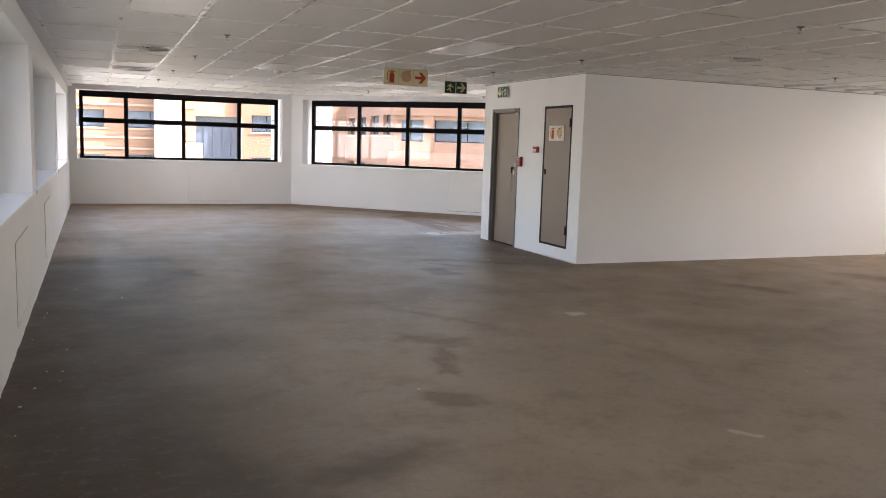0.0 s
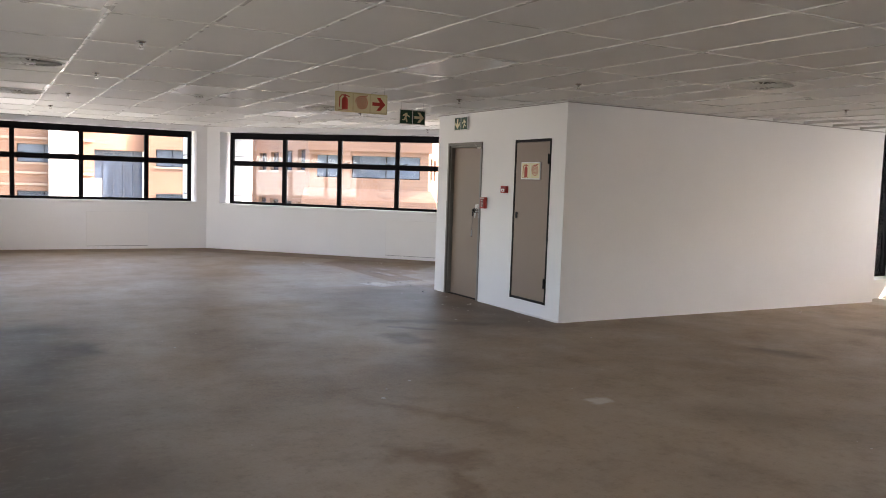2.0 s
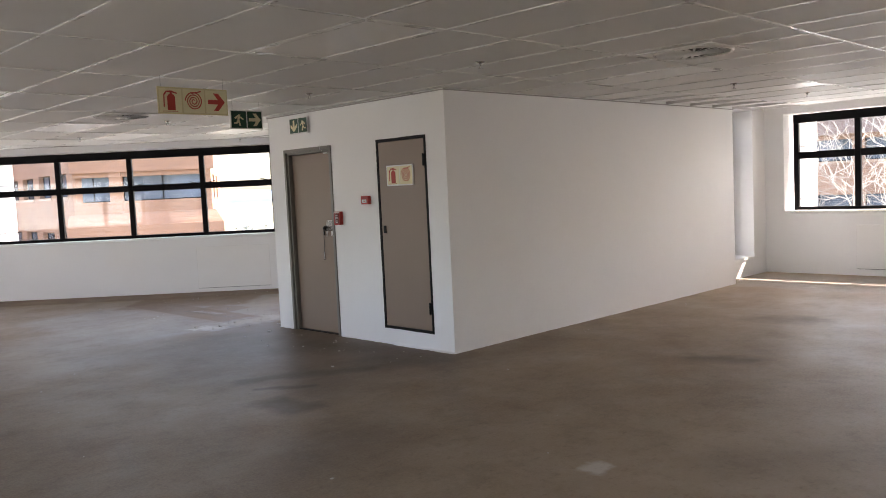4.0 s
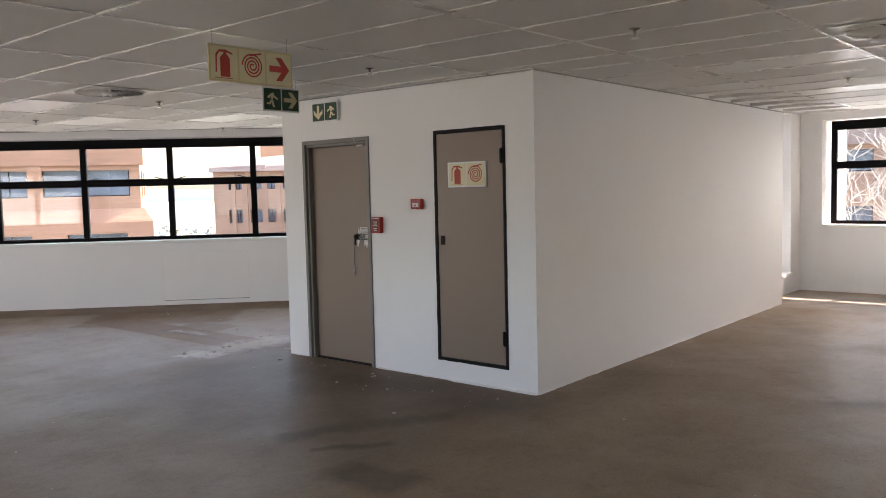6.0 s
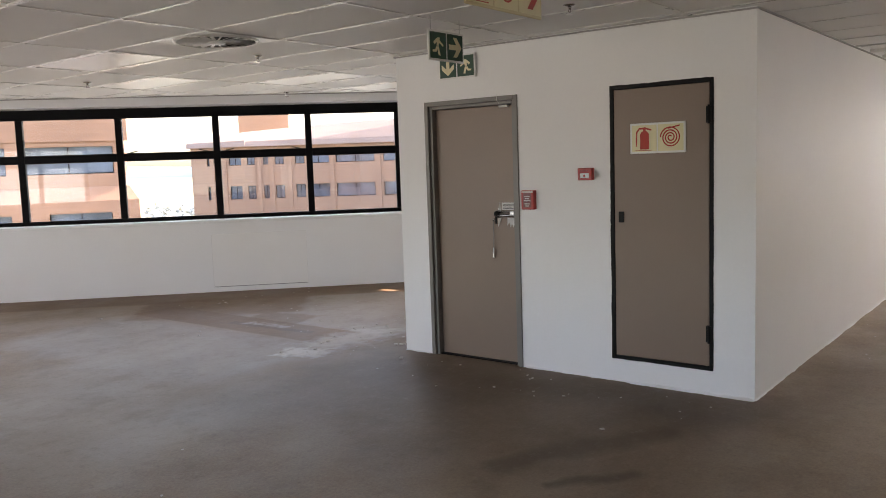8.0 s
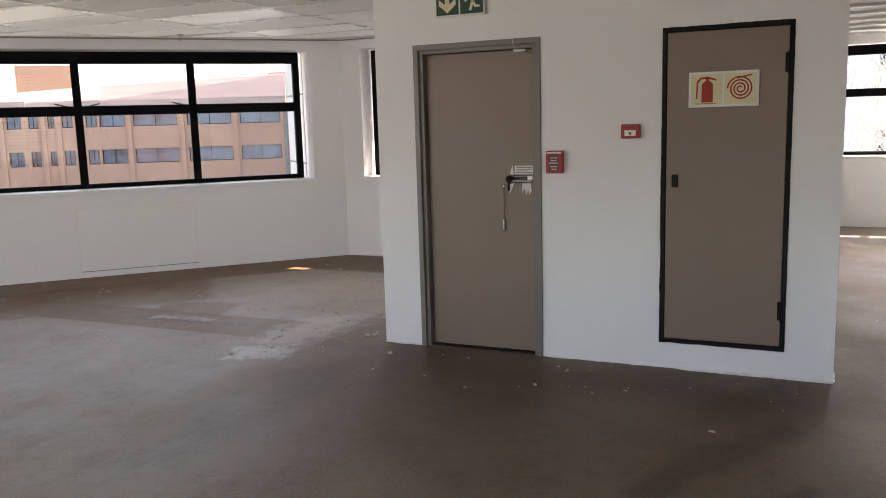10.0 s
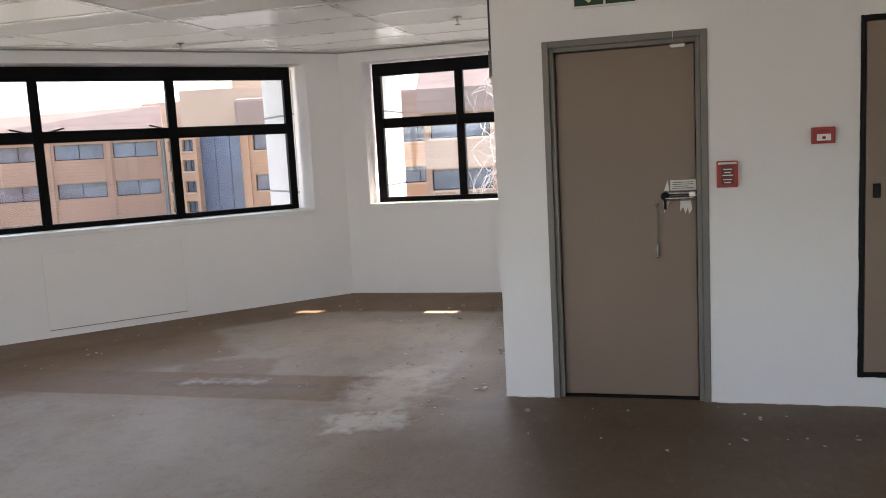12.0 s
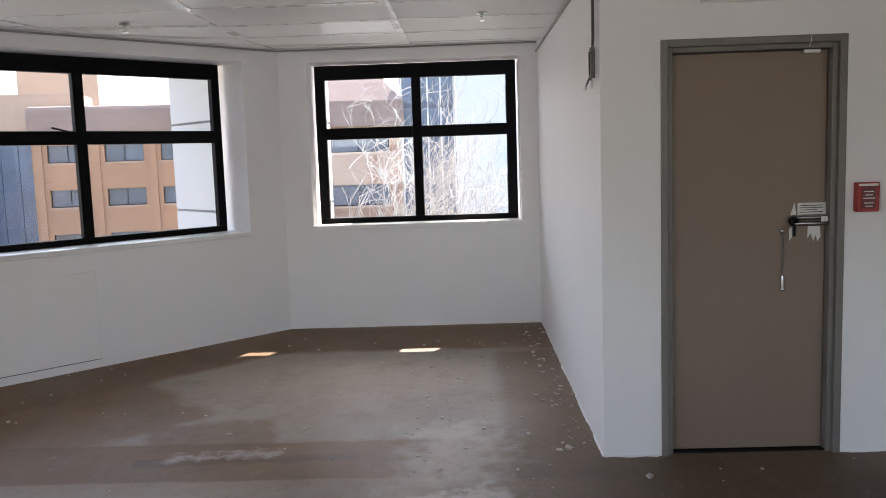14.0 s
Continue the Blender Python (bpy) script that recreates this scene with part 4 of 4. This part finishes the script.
# ---- access panels low on the walls ----
def access_panel(m, s0, s1, z0, z1, edge=None):
    p = thing("access_panel", m @ pose(s0, 0, z0), "flush white painted access panel low on a wall", "access panel", "access panels")
    w, h = s1 - s0, z1 - z0
    # dark strip paints the shadow line under the plate
    part("shadow_strip", boxes(((0.0, -0.004, -0.006), (w, 0.0, 0.0))), M_CABLE, p)
    part("edge_gap", boxes(((-0.003, -0.003, 0.0), (0.0, 0.0, h)), ((w, -0.003, 0.0), (w + 0.003, 0.0, h)), ((0.0, -0.003, h), (w, 0.0, h + 0.003))), edge or M_EDGE, p)
    part("plate", boxes(((0, -0.006, 0), (w, 0.0, h)), bevel=0.002), M_PANEL, p)


access_panel(m_b, 3.99, 5.21, 0.07, 0.76)
access_panel(m_a, 2.08 - LEFT, 3.24 - LEFT, 0.065, 0.74)
for y0 in (6.72, 10.27, 1.8):
    access_panel(m_left, y0 - SOUTH, y0 + 1.15 - SOUTH, 0.14, 0.73, M_TRIM)
access_panel(m_e, 1.35, 2.6, 0.1, 0.74)

# ---- chips of plaster on the floor ----
rng = random.Random(11)
chips = bmesh.new()


def chip(x, y, size):
    size *= 0.85
    n = rng.randint(4, 6)
    a0 = rng.uniform(0, 6.28)
    z0 = 0.0005
    ring = [(x + size * rng.uniform(0.5, 1) * math.cos(a0 + 6.283 * k / n), y + size * rng.uniform(0.5, 1) * math.sin(a0 + 6.283 * k / n)) for k in range(n)]
    prism(ring, z0, z0 + size * rng.uniform(0.2, 0.5), chips)


for x, y, sz in ((2.8, 7.33, 0.025), (3.2, 7.72, 0.018), (1.99, 4.92, 0.022), (6.09, 12.66, 0.03), (5.71, 12.27, 0.028), (5.85, 13.28, 0.026), (5.34, 13.33, 0.03), (5.57, 13.15, 0.03), (5.73, 11.02, 0.02), (5.38, 11.12, 0.015), (4.97, 10.07, 0.024), (5.76, 8.66, 0.018), (5.2, 11.5, 0.02), (5.45, 10.6, 0.018)):
    chip(x, y, sz)
for x0, x1, y0, y1, count, top in ((5.6, 8.9, 12.5, 13.5, 110, 0.026), (6.05, 9.3, 12.46, 12.62, 60, 0.028), (5.0, 9.0, 13.0, 16.5, 90, 0.022), (5.3, 5.95, 9.4, 12.4, 26, 0.014), (0.0, 6.0, 1.5, 13.0, 42, 0.013), (5.9, 11.5, 9.1, 9.48, 26, 0.012), (-0.33, 0.0, 3.0, 18.0, 40, 0.016)):
    for _ in range(count):
        chip(rng.uniform(x0, x1), rng.uniform(y0, y1), top * rng.uniform(0.25, 1) ** 1.5)
tagged(part("plaster_chips", chips, M_CHIP), "small pale chips of plaster scattered on the floor", "debris", kind="stuff")


# ---- ragged paint where the walls meet the floor ----
def paint_foot(name, m, length, most, seed, gaps=()):
    """A lumpy skirt of paint and plaster along a wall's foot; gaps: stretches with a door in them."""
    r = random.Random(seed)
    bm = bmesh.new()
    n = int(length / 0.03)
    wide, rows = most / 2, []
    for k in range(n + 1):
        x = length * k / n
        wide = min(most, max(0.002, wide + r.uniform(-0.4, 0.4) * most))
        rows.append((x, wide, 0.003 + wide * r.uniform(0.25, 0.6)))
    for (x0, w0, h0), (x1, w1, h1) in zip(rows, rows[1:]):
        if any(g0 < x1 and x0 < g1 for g0, g1 in gaps):
            continue
        q = [bm.verts.new(p) for p in ((x0, -w0, 0.001), (x1, -w1, 0.001), (x1, -0.0005, h1), (x0, -0.0005, h0))]
        bm.faces.new(q)
    ob = structure(name, bm, M_WALL, "ragged edge of white paint along the floor", "trim")
    ob.matrix_basis = m


paint_foot("trim_foot_west", m_core, CORE_N - CORE_S, 0.026, 4, [(0.28, 1.2)])
paint_foot("trim_foot_south", frame_of(CORE_X, CORE_S, 0, 1, 0), CORE_E - CORE_X, 0.012, 5)
paint_foot("trim_foot_alcove", m_c, BC[1] - CORE_N, 0.014, 6)
paint_foot("trim_foot_northeast", m_b, b_len, 0.012, 7)
paint_foot("trim_foot_core", frame_of(C_X, CORE_N, 0, -1, 0), C_X - CORE_X, 0.01, 8)
paint_foot("trim_foot_left", m_left, A_Y - SOUTH, 0.008, 9)


# ---- outside: the building's own piers, and unseen eaves shaped to limit the sun ----
def clad_pier(outline, name, label):
    """A pier faced with white panels, with open joints between them."""
    p = tagged(new(name), label, "pier", "", "structure")
    cx = sum(x for x, y in outline) / len(outline)
    cy = sum(y for x, y in outline) / len(outline)
    core_outline = [(cx + 0.975 * (x - cx), cy + 0.975 * (y - cy)) for x, y in outline]
    part("pier_core", prism(core_outline, -9.4, 2.64), M_JOINT, p)
    z = -8.99
    while z < 2.5:
        top = min(z + 0.83, 2.66)
        part("panel", prism(outline, z + 0.012, top), M_CLAD, p)
        z += 0.842
    return p


bn = Vector((-bu.y, bu.x, 0))
b_at = lambda s_, d: (AB[0] + bu.x * s_ + bn.x * d, AB[1] + bu.y * s_ + bn.y * d)
OUT = THICK + 0.95
clad_pier([b_at(6.60, THICK + 0.004), b_at(6.60, OUT), (C_X + OUT, 14.55), (C_X + THICK + 0.004, 14.55)], "pier_1", "white panelled pier outside the window corner")
clad_pier([(4.2, A_Y + THICK + 0.004), (4.2, A_Y + OUT), b_at(0.32, OUT), b_at(0.32, THICK + 0.004)], "pier_2", "white panelled pier outside the window corner")
clad_pier([(E_X + THICK + 0.004, 9.47), (E_X + OUT, 9.47), (E_X + OUT, 10.6), (E_X + THICK + 0.004, 10.6)], "pier_3", "white panelled pier outside the window corner")
clad_pier([(C_X + THICK + 0.004, 12.56), (C_X + THICK + 0.35, 12.56), (C_X + THICK + 0.35, 11.6), (C_X + THICK + 0.004, 11.6)], "pier_4", "white panelled pier beside a window")
EAVE = 1.09
GROUND_Z = -9.5
# the step at y 12.49 to 13.36 is added to block part of the sun
structure("eaves", prism([(LEFT - 0.5, A_Y + THICK), (4.3, A_Y + THICK), b_at(0.2, THICK), b_at(6.7, THICK), (C_X + THICK, 14.6), (C_X + THICK, 10.7), (C_X + THICK + EAVE, 10.7), (C_X + THICK + EAVE, 12.49), (C_X + THICK + EAVE + 0.45, 12.49), (C_X + THICK + EAVE + 0.45, 13.36), (C_X + THICK + EAVE, 13.36), (C_X + THICK + EAVE, 15.2), b_at(6.9, THICK + EAVE), b_at(-0.1, THICK + EAVE), (4.7, A_Y + THICK + EAVE), (LEFT - 0.5, A_Y + THICK + EAVE)], 2.665, 3.2), M_CLAD, "deep unseen white eaves over the windows, shaped to limit the sun", "roof")
structure("eaves_east", boxes(((E_X + THICK, SOUTH, 2.665), (E_X + THICK + EAVE, 10.6, 3.2))), M_CLAD, "deep unseen white eaves over the windows, shaped to limit the sun", "roof")
structure("wall_below", prism([(x - 0.02 * (x > 5), y - 0.02) for x, y in STOREY], GROUND_Z, -0.302), M_CLAD, "white panelled storeys below", "wall")

# ---- ground and distance ----
GROUND = -9.5
structure("ground", boxes(((-700, -400, GROUND - 0.3), (2500, 2500, GROUND))), M_GROUND, "dry ground reaching the horizon", "ground")
structure("road", boxes(((-60, 24.5, GROUND), (34, 34.5, GROUND + 0.02)), ((34, -60, GROUND), (43, 34.5, GROUND + 0.02))), M_ASPHALT, "grey asphalt street", "road")
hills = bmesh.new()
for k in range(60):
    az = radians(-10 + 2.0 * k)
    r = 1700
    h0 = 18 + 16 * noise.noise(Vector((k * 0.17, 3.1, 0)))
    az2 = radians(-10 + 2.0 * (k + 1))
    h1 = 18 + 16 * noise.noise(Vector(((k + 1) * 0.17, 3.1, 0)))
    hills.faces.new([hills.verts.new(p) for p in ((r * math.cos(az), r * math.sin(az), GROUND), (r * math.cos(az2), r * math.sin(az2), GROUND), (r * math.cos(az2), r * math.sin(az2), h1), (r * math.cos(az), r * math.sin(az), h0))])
tagged(part("backdrop", hills, M_HAZE), "pale hills on the horizon, haze painted into their colour", "hills", "", "structure")


# ---- office buildings across the street ----
def facade(parent, p0, p1, rows, openings, top, brick, base=GROUND, thick=0.5, sill=True):
    """One straight front: rows of windows (z0, z1), openings (from, to) along it, cut through a brick wall."""
    v = Vector((p1[0] - p0[0], p1[1] - p0[1], 0))
    length = v.length
    m = frame_of(p0[0], p0[1], 0, v.x, v.y)
    cuts, z = [], base
    for z0, z1 in sorted(rows):
        cuts.append(((0, 0, z), (length, thick, z0)))
        at = 0.0
        for a, b in openings:
            cuts.append(((at, 0, z0), (a, thick, z1)))
            at = b
        cuts.append(((at, 0, z0), (length, thick, z1)))
        z = z1
    cuts.append(((0, 0, z), (length, thick, top)))
    wall = part("wall", boxes(*cuts), brick, parent, m=m)
    for z0, z1 in rows:
        for a, b in openings:
            win = part("window", boxes(((a, 0.27, z0), (a + 0.06, 0.34, z1)), ((b - 0.06, 0.27, z0), (b, 0.34, z1)), ((a + (b - a) / 2 - 0.03, 0.27, z0), (a + (b - a) / 2 + 0.03, 0.34, z1)), ((a, 0.272, z0), (b, 0.342, z0 + 0.06))), M_FRAME, parent, m=m)
            pane = part("pane", boxes(((a, 0.3, z0), (b, 0.32, z1))), M_FARGLASS, win)
            if sill:
                part("sill", boxes(((a - 0.1, -0.06, z0 - 0.14), (b + 0.1, 0.28, z0))), M_CONCRETE, win)
    return m, length


def even(length, width, gap, start):
    out, at = [], start
    while at + width < length - 0.3:
        out.append((at, at + width))
        at += width + gap
    return out


ROWS = [(2.05, 3.4), (-1.4, -0.05), (-4.85, -3.5)]

near = thing("office_building", pose(0, 0, 0), "orange brick office building with dark strip windows across the street", "building")
NEAR_ROWS = [(1.65, 3.05), (-1.75, -0.35), (-5.15, -3.75)]
near_m, _ = facade(near, (18.2, 51.6), (24.42, 47.33), NEAR_ROWS[:1], [(0.15, 1.95), (2.66, 7.0)], 4.75, M_BRICKPALE, sill=False)
facade(near, (24.42, 47.33), (31.0, 58.0), NEAR_ROWS, [(2.0, 4.0), (6, 8)], 4.75, M_BRICKPALE)
# lower storeys stand forward under a sloping brick shoulder
low_m = near_m @ pose(-0.4, -0.32, 0)
a, b = near_m @ Vector((-0.4, -0.32, 0)), near_m @ Vector((8.15, -0.32, 0))
facade(near, (a.x, a.y), (b.x, b.y), NEAR_ROWS[1:], [(0.5, 2.5), (4.2, 7.2)], 0.25, M_BRICKPALE, sill=False, thick=0.31)
shoulder = bmesh.new()
v8 = [shoulder.verts.new(q) for q in ((0, 0, 0.25), (8.55, 0, 0.25), (8.1, 0.31, 0.98), (0.1, 0.31, 0.98), (0, 0.31, 0.25), (8.55, 0.31, 0.25))]
for f in ((0, 1, 2, 3), (0, 3, 4), (1, 5, 2), (4, 3, 2, 5), (0, 4, 5, 1)):
    shoulder.faces.new([v8[i] for i in f])
bmesh.ops.recalc_face_normals(shoulder, faces=shoulder.faces[:])
part("shoulder", shoulder, M_BRICKPALE, near, m=low_m)
part("low_return", boxes(((7.95, 0.32, GROUND), (8.55, 3.5, 0.24))), M_BRICKPALE, near, m=low_m)
part("parapet", boxes(((-0.1, -0.14, 3.3), (7.75, 0.0, 4.85))), M_BRICKPALE, near, m=near_m)
part("corner_pier", boxes(((1.98, -0.1, 0.99), (2.62, 0.0, 3.3))), M_BRICKPALE, near, m=near_m)
facade(near, (19.5, 67.6), (18.2, 51.6), ROWS, [(1.0, 3.6), (5.0, 7.6), (9.0, 11.6), (13.0, 15.0)], 4.75, M_BRICKPALE)
facade(near, (11.2, 69.4), (19.5, 67.6), ROWS, [(0.8, 3.2), (4.6, 7.4)], 5.4, M_BRICKPALE)
facade(near, (-14.0, 70.8), (7.6, 69.8), ROWS, even(21.0, 3.6, 1.6, 0.8), 5.4, M_BRICKPALE)
part("glass_bay", boxes(((7.6, 70.6, GROUND), (11.2, 71.4, 3.2))), M_BAYGLASS, near, "dark glazed stair bay")
part("bay_parapet", boxes(((7.4, 70.0, 3.2), (11.4, 71.2, 5.4))), M_BRICKPALE, near)
for k in range(4):
    part("glazing_bar", boxes(((8.3 + 0.72 * k, 70.52, GROUND), (8.38 + 0.72 * k, 70.6, 3.2))), M_GLASSBAR, near)
for z in (0.9, -2.5, 4.3):
    for dz in (-0.55, 0.3):
        part("ledge", boxes(((0, -0.12, z + dz), (21.6, 0.0, z + dz + 0.16)), m=frame_of(-14.0, 70.8, 0, 21.6, -1.0)), M_CONCRETE, near)
part("stair_tower", boxes(((4.41, 68.4, GROUND), (6.68, 69.4, 7.5))), M_RENDER, near, "pale rendered stair tower")
part("tower_base", boxes(((6.69, 68.6, GROUND), (8.00, 69.4, 1.0))), M_RENDER, near)
for zz in (-1.6, -5.0):
    part("slot_window", boxes(((5.32, 68.36, zz), (6.34, 68.42, zz + 0.9))), M_FARGLASS, near)
part("roof", prism([(18.4, 51.9), (24.4, 47.6), (31.0, 58.2), (22, 74), (-14, 78), (-14, 71.2), (7.4, 70.2), (11.2, 71.8), (11.4, 69.7), (19.7, 67.9)], 4.3, 4.7), M_ROOF, near)

far_b = thing("office_building", pose(0, 0, 0), "pale orange brick office building with a tiled sloping roof", "building")
Q_OPEN = {(51.3, 79.8): [(1.6, 1.95), (2.38, 3.05), (3.9, 5.2)], (54.3, 75.2): [(0.3, 1.1), (1.9, 2.45), (3.1, 4.0), (5.15, 6.1)], (58.5, 70.6): [(0.1, 2.4), (3.1, 7.1), (8.0, 12.1), (12.9, 16.7)]}
Q_LINE = [(51.3, 79.8), (54.3, 75.2), (58.5, 70.6), (67.7, 56.3)]
for (p0, p1), (r0, r1) in zip(zip(Q_LINE, Q_LINE[1:]), ((4.9, 5.4), (5.4, 5.9), (5.9, 6.7))):
    length = (Vector(p1) - Vector(p0)).length
    facade(far_b, p0, p1, ROWS, Q_OPEN[p0], 3.9, M_BRICKDARK, sill=False)
    v = Vector((p1[0] - p0[0], p1[1] - p0[1], 0))
    m = frame_of(p0[0], p0[1], 0, v.x, v.y)
    bm = bmesh.new()
    a = [bm.verts.new(q) for q in ((-0.3, -0.5, 3.9), (length + 0.3, -0.5, 3.9), (length + 0.3, -0.3, 4.55), (-0.3, -0.3, 4.4), (length + 0.3, 1.2, r1), (-0.3, 1.2, r0), (length + 0.3, 2.0, 3.9), (-0.3, 2.0, 3.9))]
    for f in ((0, 1, 2, 3), (3, 2, 4, 5), (0, 3, 5, 7), (1, 6, 4, 2), (0, 7, 6, 1), (5, 4, 6, 7)):
        bm.faces.new([a[i] for i in f])
    bmesh.ops.recalc_face_normals(bm, faces=bm.faces[:])
    part("roof", bm, M_ROOF, far_b, m=m)
    for at in ((2.75, 7.55, 12.5) if length > 15 else (1.5, 2.78, 4.6) if length > 6 else (2.17, 3.5)):
        part("pilaster", boxes(((at - 0.2, -0.16, GROUND), (at + 0.2, 0.0, 3.9))), M_BRICKDARK, far_b, m=m)
part("stair_tower", prism([(56.5, 78.5), (60.0, 74.6), (62.5, 77.0), (59.0, 81.0)], 3.9, 8.0), M_BRICK, far_b)
part("plant_room", boxes(((72.0, 56, 3.9), (76, 61, 7.2)), bevel=0.1), M_CONCRETE, far_b)
part("beige_tower", prism([(92.5, 53.2), (88.7, 60.2), (94.0, 63.0), (98.0, 56.0)], GROUND, 18.0), M_CONCRETE, far_b, "plain beige tower")
part("roof_rail", tube([(71, 57, 7.4), (74, 60, 7.4)], 0.06, 6), M_CABLE, far_b)

mid_b = thing("office_building", pose(0, 0, 0), "orange brick office wing beside a dark glass front", "building")
for p0, p1 in (((67.7, 56.3), (67.5, 55.7)), ((66.2, 51.7), (64.5, 46.4))):
    v = Vector((p1[0] - p0[0], p1[1] - p0[1], 0))
    gm = frame_of(p0[0], p0[1], 0, v.x, v.y)
    part("glass_bay", boxes(((-0.9, 0.5, GROUND), (v.length + 0.2, 0.7, 3.8))), M_BAYGLASS, mid_b, "dark glazed front", m=gm)
    for k in range(1, 3):
        part("glazing_bar", boxes(((v.length * k / 3 - 0.03, 0.46, GROUND), (v.length * k / 3 + 0.03, 0.5, 3.8))), M_GLASSBAR, mid_b, m=gm)
facade(mid_b, (67.5, 55.7), (66.2, 51.7), [(2.3, 3.3), (0.5, 1.5), (-1.4, -0.4), (-3.2, -2.2), (-5, -4)], [(0.4, 1.85), (2.3, 3.8)], 3.9, M_BRICK)
facade(mid_b, (64.5, 46.4), (69.0, 26.0), ROWS, even(20.9, 2.9, 1.3, 1.1), 3.9, M_BRICK)
v = Vector((4.5, -20.4, 0))
m = frame_of(64.5, 46.4, 0, v.x, v.y)
part("roof", boxes(((-0.2, -0.4, 3.9), (21.0, 2.0, 6.4)), bevel=0.3), M_ROOF, mid_b, m=m)
part("upper_wall", boxes(((-6.0, 3.0, 3.9), (3.0, 8.0, 7.6))), M_CONCRETE, mid_b, m=m)
for k in range(5):
    part("pilaster", boxes(((0.2 + 4.2 * k, -0.16, GROUND), (0.75 + 4.2 * k, 0.0, 3.9))), M_BRICK, mid_b, m=m)

side_b = thing("office_building", pose(0, 0, 0), "brown brick office building with a tiled roof and glazed end", "building")
facade(side_b, (54.0, 27.0), (55.2, 17.2), ROWS, even(9.8, 4.0, 0.7, 0.4), 3.7, M_BRICKDARK)
m = frame_of(54.0, 27.0, 0, 1.2, -9.8)
bm = bmesh.new()
a = [bm.verts.new(q) for q in ((-0.3, -0.5, 3.7), (10.1, -0.5, 3.7), (10.1, -0.4, 5.3), (-0.3, -0.4, 5.3), (8.0, 2.2, 7.6), (-0.3, 2.2, 7.6), (10.1, 3.0, 3.7), (-0.3, 3.0, 3.7), (10.1, 3.0, 5.3))]
for f in ((0, 1, 2, 3), (3, 2, 4, 5), (0, 3, 5, 7), (2, 8, 4), (1, 6, 8, 2), (0, 7, 6, 1)):
    bm.faces.new([a[i] for i in f])
bmesh.ops.recalc_face_normals(bm, faces=bm.faces[:])
part("roof", bm, M_ROOF, side_b, m=m)
part("upper_wall", boxes(((1.0, 5.0, 3.7), (9.0, 10.0, 9.5))), M_BRICK, side_b, m=m)
part("glass_end", boxes(((0.0, 0.6, GROUND), (3.6, 1.2, 9.5)), m=frame_of(55.2, 17.2, 0, 0.2, -3.6)), M_BAYGLASS, side_b, "blue tinted glazed end")
for k in range(5):
    part("glazing_bar", boxes(((0.05 + 0.85 * k, 0.5, GROUND), (0.15 + 0.85 * k, 0.6, 9.5)), m=frame_of(55.2, 17.2, 0, 0.2, -3.6)), M_CLAD, side_b)
for z in (-2.2, 1.3, 4.8, 8.3):
    part("floor_band", boxes(((0.0, 0.5, z), (3.6, 0.6, z + 0.3)), m=frame_of(55.2, 17.2, 0, 0.2, -3.6)), M_GLASSBAR, side_b)

white_b = thing("white_building", pose(0, 0, 0), "tall white rendered building with narrow slots", "building")
facade(white_b, (55.4, 13.6), (55.0, -14.0), [(-3.2, 0.4), (3.8, 6.0)], even(27.6, 0.5, 3.6, 3.2), 11.0, M_CLAD, sill=False)
part("roof", boxes(((55, -14, 10.6), (66, 13.6, 11.0))), M_CLAD, white_b)


# ---- bare trees ----
def bare_tree(x, y, height, seed, label, reach):
    t = thing("tree", pose(x, y, GROUND), label, "tree", "bare trees")
    r = random.Random(seed)
    trunk, crown = bmesh.new(), bmesh.new()

    def grow(bm, p, d, length, radius, level):
        pts = [p]
        q, v = p.copy(), d.copy()
        n = 4
        for _ in range(n):
            v = (v + Vector((r.uniform(-1, 1), r.uniform(-1, 1), r.uniform(-0.5, 0.9))) * (0.15 + 0.09 * level)).normalized()
            off = Vector((q.x, q.y, 0))
            if off.length > 0.7 * reach:
                v = (v - off.normalized() * 0.4 * min(1.6, off.length / reach)).normalized()
            q = q + v * (length / n)
            pts.append(q.copy())
        tube(pts, radius, 7 if level < 2 else (5 if level < 4 else 3), bm, 0.62)
        if level >= 6:
            return
        for k in range(3 if level < 4 else 4):
            f = r.uniform(0.45, 1.0) if k else 1.0
            i = min(n, max(1, round(f * n)))
            spread = r.uniform(0.4, 0.95) if level < 4 else r.uniform(0.6, 1.2)
            axis = Vector((r.uniform(-1, 1), r.uniform(-1, 1), r.uniform(-0.3, 0.5))).normalized()
            grow(crown, pts[i], (v + axis * spread).normalized(), length * r.uniform(0.64, 0.84), max(0.008, radius * 0.55), level + 1)

    grow(trunk, Vector((0, 0, 0)), Vector((0.03, 0.0, 1)), height * 0.30, 0.12, 0)
    part("trunk", trunk, M_BARK, t)
    part("crown", crown, M_BARK, t)


bare_tree(18.7, 13.5, 14.2, 3, "bare pale-barked tree outside the windows", 2.3)
bare_tree(18.8, 9.9, 17.0, 8, "bare pale-barked tree beside the street", 3.4)

woods = bmesh.new()
wr = random.Random(21)
for k in range(1500):
    az = radians(wr.uniform(46, 66))
    d = wr.uniform(120, 260)
    size = wr.uniform(0.4, 1.1)
    c = Vector((d * math.cos(az), d * math.sin(az), GROUND + wr.uniform(0.3, 3.0) * (0.6 + 0.4 * math.sin(9 * az + d))))
    blob = [woods.verts.new(c + size * Vector((wr.uniform(-1, 1), wr.uniform(-1, 1), wr.uniform(-0.7, 0.9)))) for _ in range(7)]
    for i in range(5):
        woods.faces.new((blob[i], blob[i + 1], blob[i + 2]))
tagged(part("far_trees", woods, M_LEAF), "distant trees beyond the buildings, haze painted into their colour", "trees", kind="stuff")
